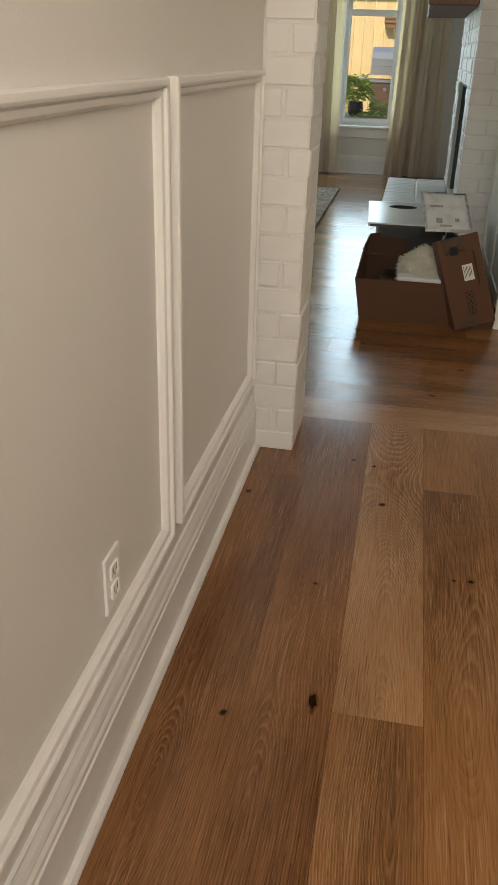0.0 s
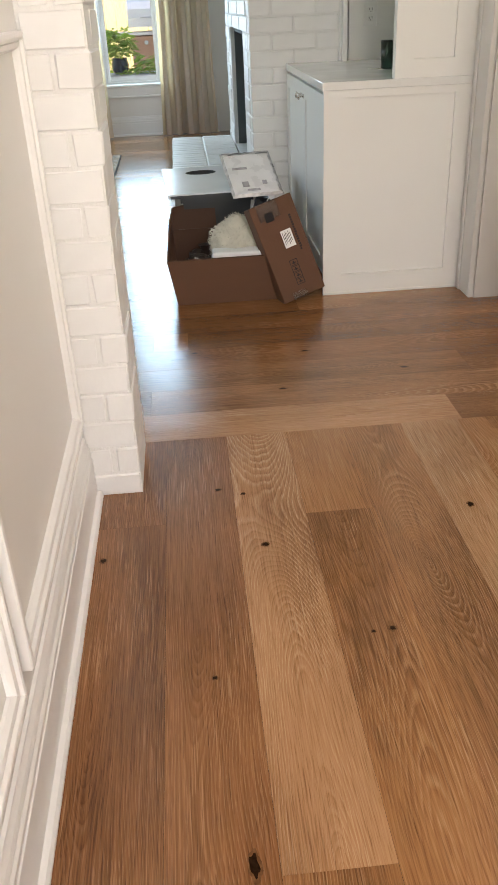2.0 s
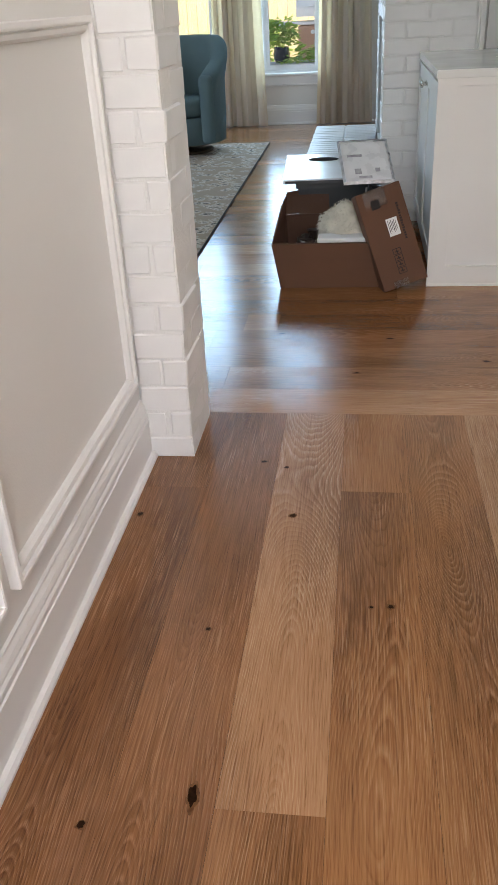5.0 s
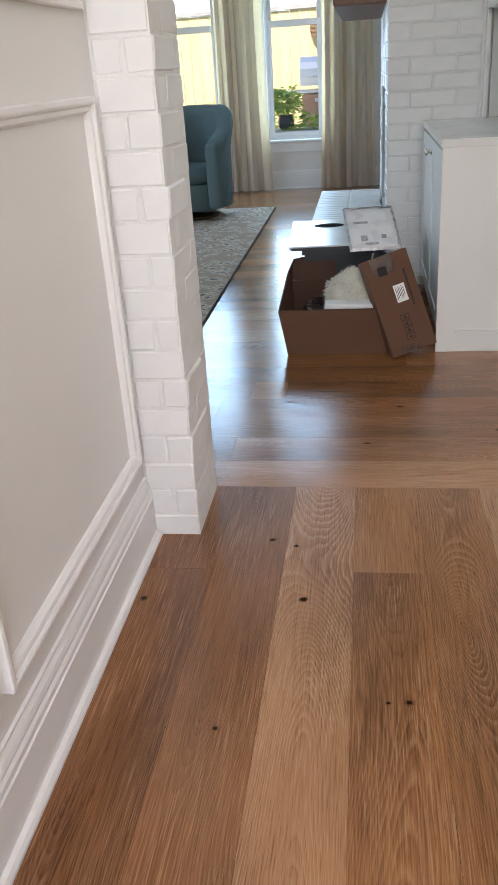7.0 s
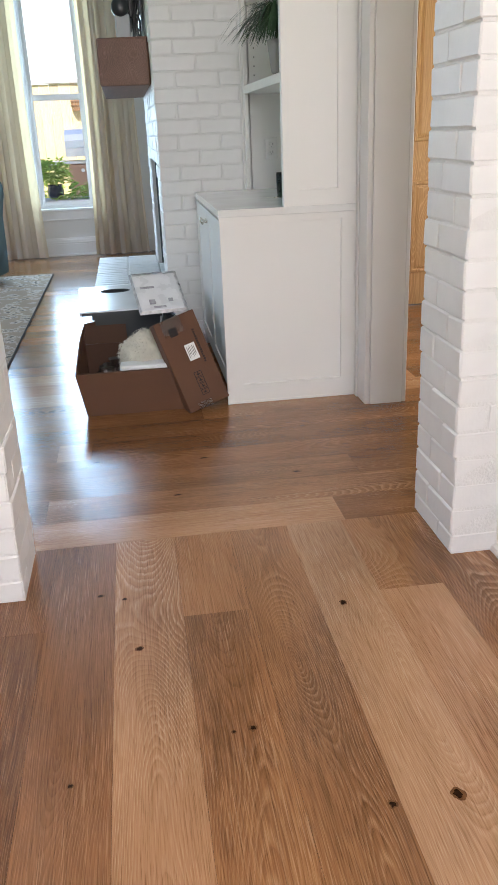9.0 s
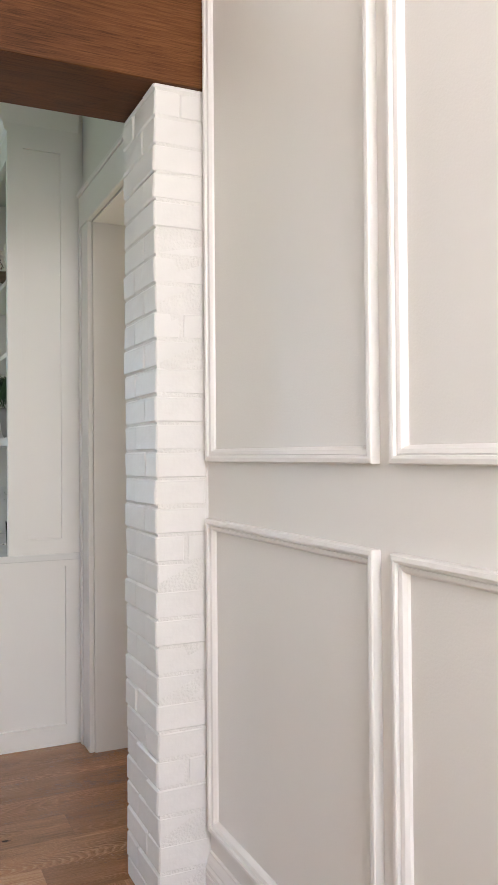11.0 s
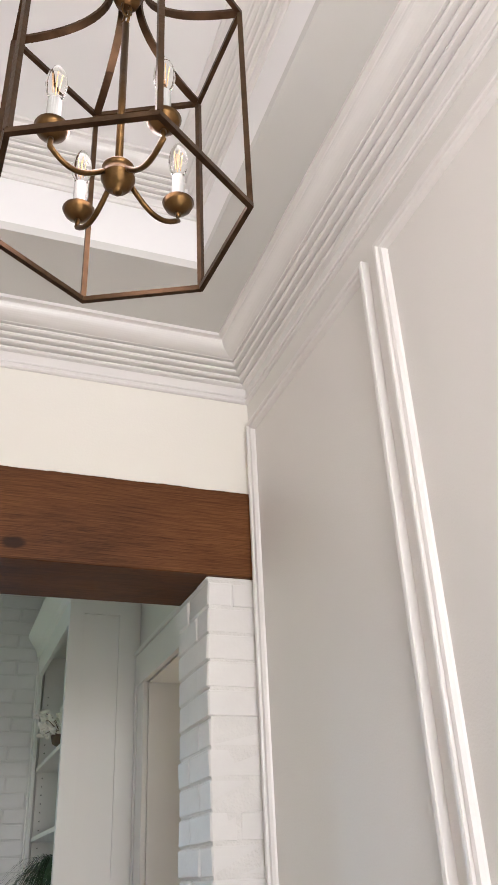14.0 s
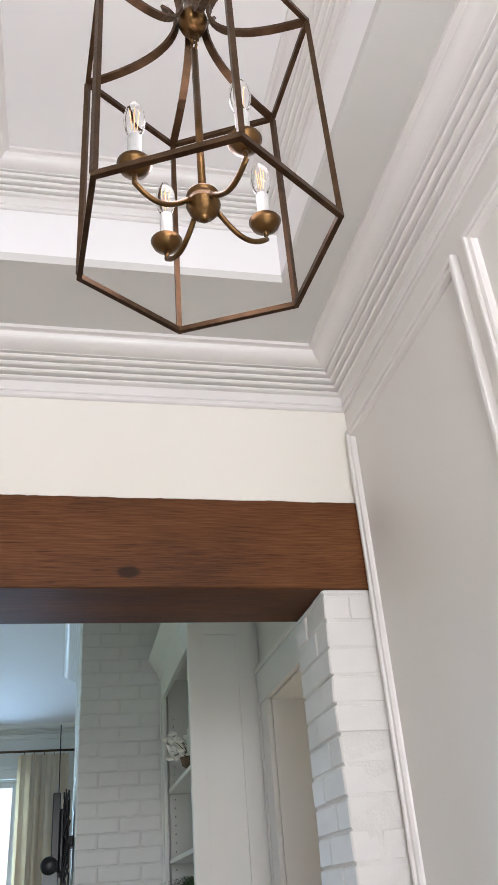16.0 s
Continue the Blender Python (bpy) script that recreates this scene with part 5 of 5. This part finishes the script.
for c in ((0, 0), (W, 0), (W, L), (0, L)):
    j = min(range(24), key=lambda i: (outer[i][0] - c[0]) ** 2 + (outer[i][1] - c[1]) ** 2)
    outer[j] = c
rings(bm, [[(x, y, 0) for x, y in oval], [(x, y, T) for x, y in oval], [(x, y, T) for x, y in outer], [(x, y, 0) for x, y in outer], [(x, y, 0) for x, y in oval]], True, False)
bmesh.ops.remove_doubles(bm, verts=bm.verts, dist=1e-6)
part("panel", bm, LIDM, board)
# dark band paints the shade inside the slot of the white board
part("slot_shade", rings(bmesh.new(), [[(0.2 + (x - 0.2) * k, 0.53 + (y - 0.53) * k, z) for x, y in oval] for k, z in ((0.995, 0.0), (0.995, T + 0.0008), (0.965, T + 0.0008), (0.965, 0.0), (0.995, 0.0))], True, False), SLOT, board, "dark band for the shade in the hand slot")
part("dark_edge", boxes((0.01, -0.004, -0.0, 0.47, -0.0005, 0.013)), GREY, board, "dark edge strip")

mailer = empty("padded_mailer", "crumpled white padded mailer lying on the board", "mailer", m=pose(0.522, 1.797, 0.408, 29, 0, 9))
bm = bmesh.new()
nx, ny = 14, 16
gridv = []
for sgn in (1, -1):
    rowv = []
    for j in range(ny + 1):
        for i in range(nx + 1):
            u, v = i / nx, j / ny
            puff = 0.012 * (math.sin(math.pi * u) * math.sin(math.pi * v)) ** 0.35 if 0 < u < 1 and 0 < v < 1 else 0.0
            wr = noise.noise(Vector((u * 5, v * 6, sgn))) * 0.0035 + noise.noise(Vector((u * 14, v * 16, 2))) * 0.0012
            rowv.append(bm.verts.new((u * 0.232 + 0.001 * math.sin(v * 19), v * 0.30 + 0.001 * math.sin(u * 23), 0.014 + sgn * puff + (wr if sgn > 0 else 0))))
    gridv.append(rowv)
for rowv in gridv:
    for j in range(ny):
        for i in range(nx):
            a = j * (nx + 1) + i
            bm.faces.new((rowv[a], rowv[a + 1], rowv[a + nx + 2], rowv[a + nx + 1]))
bmesh.ops.remove_doubles(bm, verts=bm.verts, dist=0.0005)
part("envelope", bm, POLY, mailer, smooth=True)
for q in ((0.055, 0.05, 0.085, 0.085), (0.15, 0.06, 0.172, 0.085), (0.03, 0.17, 0.10, 0.185), (0.07, 0.02, 0.13, 0.034)):
    part("print_block", boxes((q[0], q[1], 0.0272, q[2], q[3], 0.0286)), SMUDGE, mailer, "faint grey printed mark")

FOIL = mat("mailer_seal", (0.50, 0.48, 0.47), 0.3, 0.3, vary=0.3, scale=30, bump=0.8, bscale=60)
outl, inl = [], []
for k in range(64):
    q = k / 16
    e, f = int(q), q - int(q)
    cx, cy = ((f, 0), (1, f), (1 - f, 1), (0, 1 - f))[e]
    w = 0.0012 * noise.noise(Vector((k * 0.7, 2, 1)))
    h = 0.0145 + 0.002 * noise.noise(Vector((k * 0.5, 1, 7)))
    outl.append((-0.004 + cx * 0.240 + w, -0.004 + cy * 0.308 + w, h))
    inl.append((0.006 + cx * 0.220 - w, 0.006 + cy * 0.288 - w, h + 0.0105))
part("sealed_edge", rings(bmesh.new(), [[(x, y, z - 0.002) for x, y, z in outl], outl, inl, [(x, y, z - 0.004) for x, y, z in inl]], True, False), FOIL, mailer, "wrinkled silvery sealed edge")

# ---- living room: rug, chair, curtains ----
rug = empty("area_rug", "worn grey and beige patterned rug", "rug", m=pose(-1.75, 3.93, 0))
part("weave", box(bmesh.new(), -1.46, -1.93, 0.0005, 1.49, 1.93, 0.010, 0.004), RUG, rug)
part("binding", boxes((1.488, -1.93, 0.001, 1.497, 1.93, 0.0112), bevel=0.002), mat("rug_binding", (0.06, 0.055, 0.05), 0.9, vary=0.2, scale=60, bump=0.6, bscale=250), rug, "dark sewn binding")


def barrel_chair():
    root = empty("swivel_chair", "teal upholstered barrel swivel chair on the rug", "armchair", m=pose(-0.985, 5.50, 0.010, 0, 0, -12))
    part("swivel_base", lathe(bmesh.new(), [(0.002, 0.0), (0.25, 0.0), (0.26, 0.015), (0.24, 0.03), (0.05, 0.035), (0.05, 0.09), (0.002, 0.09)], 28), BRONZE, root, "dark swivel base", smooth=True)
    bm = lathe(bmesh.new(), [(0.002, 0.09), (0.36, 0.09), (0.375, 0.10), (0.385, 0.30), (0.37, 0.31), (0.002, 0.31)], 36)
    part("seat_base", bm, TEAL, root, smooth=True)
    bm = lathe(bmesh.new(), [(0.002, 0.312), (0.31, 0.312), (0.335, 0.335), (0.34, 0.40), (0.325, 0.435), (0.24, 0.452), (0.002, 0.46)], 36)
    bm.transform(Matrix.Translation((0, -0.03, 0)))
    part("seat_cushion", bm, TEAL, root, smooth=True)
    lp = []
    path = [(1, -0.27), (1, -0.18), (1, -0.09)] + [(math.cos(a), math.sin(a)) for a in [math.pi * i / 26 for i in range(27)]] + [(-1, -0.09), (-1, -0.18), (-1, -0.27)]
    for i, (px, py) in enumerate(path):
        t = abs(i / (len(path) - 1) - 0.5) * 2
        top = 0.93 - 0.04 * t ** 2 - 0.24 * max(0.0, (t - 0.4) / 0.6) ** 1.3
        flare = 0.02 + 0.03 * t
        ro, ri = 0.385, 0.29
        arm = abs(px) == 1 and py < 0
        sec = [(ro - 0.02, 0.105), (ro, 0.30), (ro + 0.005, top * 0.7), (ro + flare, top - 0.06), (ro + flare, top - 0.025), (ro + flare - 0.025, top - 0.004), (ri + 0.03, top), (ri - 0.005, top - 0.03), (ri - 0.01, top - 0.09), (ri, 0.5), (ri + 0.02, 0.3), (ri + 0.03, 0.105)]
        lp.append([(px * r, py if arm else py * r, z) for r, z in sec])
    shell = rings(bmesh.new(), lp, True, True)
    part("back_shell", shell, TEAL, root, smooth=True)
    for sx in (1, -1):
        part("arm_front", box(bmesh.new(), sx * 0.35 - 0.058, -0.315, 0.108, sx * 0.35 + 0.058, -0.235, 0.645, 0.036, 5), TEAL, root, smooth=True)


barrel_chair()


def curtain(x0, x1, folds, seed):
    r = random.Random(seed)
    root = empty("curtain", "full-length beige linen curtain in soft folds", "curtain", "window curtains", "", pose((x0 + x1) / 2, 6.98, 0.0))
    w = x1 - x0
    ph = [r.uniform(0, 6.28) for _ in range(4)]
    nx, nz = folds * 14, 26
    bm = bmesh.new()
    lps = []
    for j in range(nz + 1):
        v = j / nz
        z = 0.012 + 3.135 * v
        line = []
        for i in range(nx + 1):
            u = i / nx
            pinch = 1 - 0.13 * math.sin(math.pi * min(1, v * 1.1)) * 0.6 - 0.10 * v
            x = (u - 0.5) * w * pinch
            fold = math.sin(2 * math.pi * folds * u + ph[0] + 1.9 * math.sin(5 * u + ph[1] + 0.3 * v) + 0.35 * math.sin(4 * v + ph[2] + 3 * u)) + 0.3 * math.sin(2 * math.pi * folds * 1.7 * u + ph[3])
            amp = 0.046 * (0.75 + 0.35 * math.sin(5 * u + ph[3])) * (1 - 0.35 * v)
            x += 0.012 * math.sin(4 * math.pi * folds * u + ph[0])
            line.append((x, amp * fold + 0.006 * math.sin(9 * u + 3 * v), z))
        lps.append(line)
    rings(bm, lps, False, False)
    part("drape", bm, CURTAIN, root, smooth=True)
    for k in range(folds):
        bm = bmesh.new()
        x = (-0.5 + (k + 0.5) / folds) * w * 0.88
        tube(bm, [(x, 0.0 + 0.022 * math.cos(a), 3.155 + 0.022 * math.sin(a)) for a in [i * math.pi / 6 for i in range(13)]], 0.003, 6)
        part("ring", bm, BRONZE, root)


curtain(-0.96, -0.395, 5, 1)
curtain(0.125, 0.70, 5, 2)
curtain(-2.1, -1.50, 5, 3)
rod = empty("curtain_rod", "dark bronze curtain rod over the windows", "curtain rod", m=pose(0, 6.98, 3.178))
part("pole", tube(bmesh.new(), [(-2.2, 0, 0), (0.78, 0, 0)], 0.012, 12), BRONZE, rod, smooth=True)
for x in (-2.15, -0.70, 0.74):
    part("bracket", boxes((x - 0.01, 0, -0.012, x + 0.01, YF - 6.98, 0.012), (x - 0.02, YF - 6.98 - 0.006, -0.04, x + 0.02, YF - 6.98, 0.04)), BRONZE, rod)

# ---- side hall door ----
door = empty("door_1", "closed honey-coloured wooden panel door at the hall end", "door", kind="structure", m=pose(1.95, 3.44, 0))
part("leaf", boxes((0.004, 0.03, 0.006, 0.876, 0.07, 2.444)), TANDOOR, door)
for z0, z1 in ((0.23, 0.85), (1.10, 2.33)):
    for x0, x1 in ((0.10, 0.40), (0.48, 0.78)):
        bm = bmesh.new()
        rings(bm, [[(x0 + a, 0.03 - d, z0 + a), (x1 - a, 0.03 - d, z0 + a), (x1 - a, 0.03 - d, z1 - a), (x0 + a, 0.03 - d, z1 - a)] for a, d in ((0, 0.0), (0.006, 0.012), (0.02, 0.012), (0.03, 0.003), (0.05, 0.010), (0.07, 0.010))], True, True)
        part("panel", bm, TANDOOR, door)
part("door_handle", lathe(bmesh.new(), [(0.002, 0), (0.025, 0.0), (0.027, 0.02), (0.018, 0.035), (0.002, 0.04)], 16, (0.82, 0.0, 1.0)), NICKEL, door, "metal knob")

# ---- outside ----
tagged(part("ground", boxes((-60, YF + 0.14, -0.3, 60, 90, -0.12), (-60, -40, -0.3, 60, YF + 0.14, -0.12)), GRASS), "mown green lawn", "lawn", kind="structure")
tagged(part("patio", boxes((-4, YF + 0.145, -0.119, 3, 9.9, -0.08), bevel=0.01), PATIO), "pale concrete patio slab", "patio", kind="structure")
fence = empty("fence", "tall yellow cedar board fence in full sun", "fence", m=pose(0, 10.6, -0.12))
meshes = []
for k in range(6):
    bm = box(bmesh.new(), 0, 0, 0, 0.138, 0.02, 2.03, 0.003)
    me = bpy.data.meshes.new("fence_board")
    bm.to_mesh(me)
    bm.free()
    me.materials.append(FENCE)
    meshes.append(me)
for k in range(58):
    piece("fence_board", meshes[k % 6], pose(-5.0 + k * 0.142, rng.uniform(-0.003, 0.003), rng.uniform(-0.004, 0.004)), fence)
part("rail", boxes((-5, 0.022, 0.35, 3.25, 0.06, 0.44)), FENCE, fence)
part("rail", boxes((-5, 0.022, 1.5, 3.25, 0.06, 1.59)), FENCE, fence)
part("cap", boxes((-5, -0.03, 2.036, 3.25, 0.07, 2.08)), mat("weathered_cap", (0.36, 0.34, 0.32), 0.9, vary=0.2), fence, "weathered grey cap board")

box_l = empty("wall_basket", "brown wicker basket hung on the fence", "basket", m=pose(-0.02, 10.592, 1.55))
bm = rings(bmesh.new(), [[(x * k, y * k2 - 0.05, z) for x, y in ((-0.15, -0.05), (0.15, -0.05), (0.15, 0.05), (-0.15, 0.05))] for k, k2, z in ((0.8, 0.8, 0), (1.0, 1.0, 0.06), (1.0, 1.0, 0.19), (0.92, 0.9, 0.22))])
part("body", bm, WICKER, box_l)
for zz in (0.06, 0.11, 0.16):
    part("band", boxes((-0.156, -0.108, zz, 0.156, 0.006, zz + 0.012)), mat("band_dark", (0.14, 0.08, 0.04), 0.8), box_l)

grill = empty("grill", "steel patio grill with a reddish cart", "grill", m=pose(0.22, 9.35, -0.08))
bm = bmesh.new()
lp = []
for x in (-0.45, 0.45):
    lp.append([(x, -0.24 + 0.48 * (0.5 - 0.5 * math.cos(a)), 1.05 + 0.33 * math.sin(a)) for a in [math.pi * i / 10 for i in range(11)]])
part("hood", rings(bm, lp), STEEL, grill)
part("cart", box(bmesh.new(), -0.43, -0.22, 0.08, 0.43, 0.22, 0.95, 0.01), REDBROWN, grill, "reddish brown cart")
part("shelf", box(bmesh.new(), -0.75, -0.22, 0.96, 0.75, 0.22, 1.0, 0.008), STEEL, grill)
part("handle", tube(bmesh.new(), [(-0.3, -0.29, 1.16), (0.3, -0.29, 1.16)], 0.012, 8), STEEL, grill)
for x in (-0.25, 0.0, 0.25):
    bm = lathe(bmesh.new(), [(0.002, 0), (0.025, 0), (0.022, 0.03), (0.002, 0.032)], 14)
    bm.transform(Matrix.Translation((x, -0.22, 0.88)) @ Matrix.Rotation(radians(90), 4, "X"))
    part("knob", bm, STEEL, grill)

bench = empty("stone_bench", "low grey concrete bench outside the window", "bench", m=pose(-0.2, 7.65, -0.08))
part("slab", box(bmesh.new(), -0.45, -0.2, 0.575, 0.45, 0.2, 0.645, 0.01, 2), PATIO, bench)
part("support", box(bmesh.new(), -0.38, -0.15, 0, -0.26, 0.15, 0.574, 0.008), PATIO, bench)
part("support", box(bmesh.new(), 0.26, -0.15, 0, 0.38, 0.15, 0.574, 0.008), PATIO, bench)


def leaf_cloud(bm, r, centre, spread, count, size, droop=0.3):
    """Broad pointed leaves, each folded along its rib."""
    for _ in range(count):
        a, b = r.uniform(0, 6.283), r.uniform(-0.3, 1.0)
        d = Vector((math.cos(a) * (1 - 0.5 * abs(b)), math.sin(a) * (1 - 0.5 * abs(b)), b)).normalized()
        rad = r.uniform(0.25, 1.0) ** 0.6
        c = Vector(centre) + Vector((d.x * spread[0], d.y * spread[1], d.z * spread[2])) * rad
        s = size * r.uniform(0.6, 1.25)
        out = (Vector((d.x, d.y, d.z * 0.4 - droop)) + Vector((r.uniform(-0.4, 0.4), r.uniform(-0.4, 0.4), r.uniform(-0.3, 0.3)))).normalized()
        side = out.cross(Vector((r.uniform(-0.3, 0.3), r.uniform(-0.3, 0.3), 1))).normalized()
        up = side.cross(out)
        tip = bm.verts.new(c + out * s)
        root_v = bm.verts.new(c)
        mid = bm.verts.new(c + out * s * 0.5 - up * s * 0.06)
        l = bm.verts.new(c + out * s * 0.4 + side * s * 0.36 + up * s * 0.05)
        rr = bm.verts.new(c + out * s * 0.4 - side * s * 0.36 + up * s * 0.05)
        for f in ((root_v, l, mid), (l, tip, mid), (root_v, mid, rr), (mid, tip, rr)):
            bm.faces.new(f)


def potted(x, y, z):
    root = empty("potted_plant", "bright green leafy plant in a navy glazed pot", "plant", m=pose(x, y, z))
    part("pot", lathe(bmesh.new(), [(0.002, 0), (0.06, 0.0), (0.085, 0.04), (0.092, 0.09), (0.078, 0.135), (0.086, 0.155), (0.076, 0.155), (0.07, 0.13), (0.002, 0.125)], 26), POT, root, smooth=True)
    r = random.Random(17)
    bm = bmesh.new()
    leaf_cloud(bm, r, (0.0, 0, 0.24), (0.19, 0.16, 0.21), 560, 0.066)
    leaf_cloud(bm, r, (0.28, -0.06, 0.06), (0.12, 0.07, 0.13), 60, 0.10)
    leaf_cloud(bm, r, (0.18, -0.1, 0.02), (0.2, 0.05, 0.05), 40, 0.075)
    tagged(part("foliage", bm, LEAF, root), kind="stuff")
    for _ in range(9):
        a = r.uniform(0, 6.28)
        part("stem", tube(bmesh.new(), [(0, 0, 0.12), (0.05 * math.cos(a), 0.05 * math.sin(a), 0.2), (0.12 * math.cos(a), 0.11 * math.sin(a), 0.3)], 0.003, 5), LEAF, root)


potted(-0.285, 7.62, 0.566)


def shrub(x, y, seed, w, h):
    root = empty("shrub", "low green garden shrub by the fence", "shrub", "garden shrubs", m=pose(x, y, -0.12))
    r = random.Random(seed)
    part("stems", tube(bmesh.new(), [(0, 0, 0), (0.02, 0.01, h * 0.4), (-0.03, 0.0, h * 0.8)], [0.02, 0.014, 0.006], 7), TWIG, root)
    bm = bmesh.new()
    leaf_cloud(bm, r, (0, 0, h * 0.55), (w, w * 0.7, h * 0.5), 420, 0.09)
    tagged(part("foliage", bm, LEAF, root), kind="stuff")


for k, (x, w, h) in enumerate(((-2.9, 0.45, 0.9), (-2.15, 0.4, 0.75), (-1.4, 0.42, 0.95), (-0.75, 0.36, 1.0), (1.3, 0.45, 0.9))):
    shrub(x, 10.0 + 0.1 * (k % 2), 30 + k, w, h)

# unseen slab added outside the entrance to keep the sun off its opening
tagged(part("entry_sun_block", boxes((-2.0, -6.2, 3.13, 3.6, YB - 0.14, 3.23)), CEIL), "unseen white slab that keeps the sun off the entrance", "porch", kind="structure")
# unseen slab added above the ceilings to shut out the sun
tagged(part("roof_slab", boxes((XW - 0.5, YB - 0.14, 3.75, 4.0, YF + 0.45, 3.95)), CEIL), "unseen flat roof slab over the house", "roof", kind="structure")
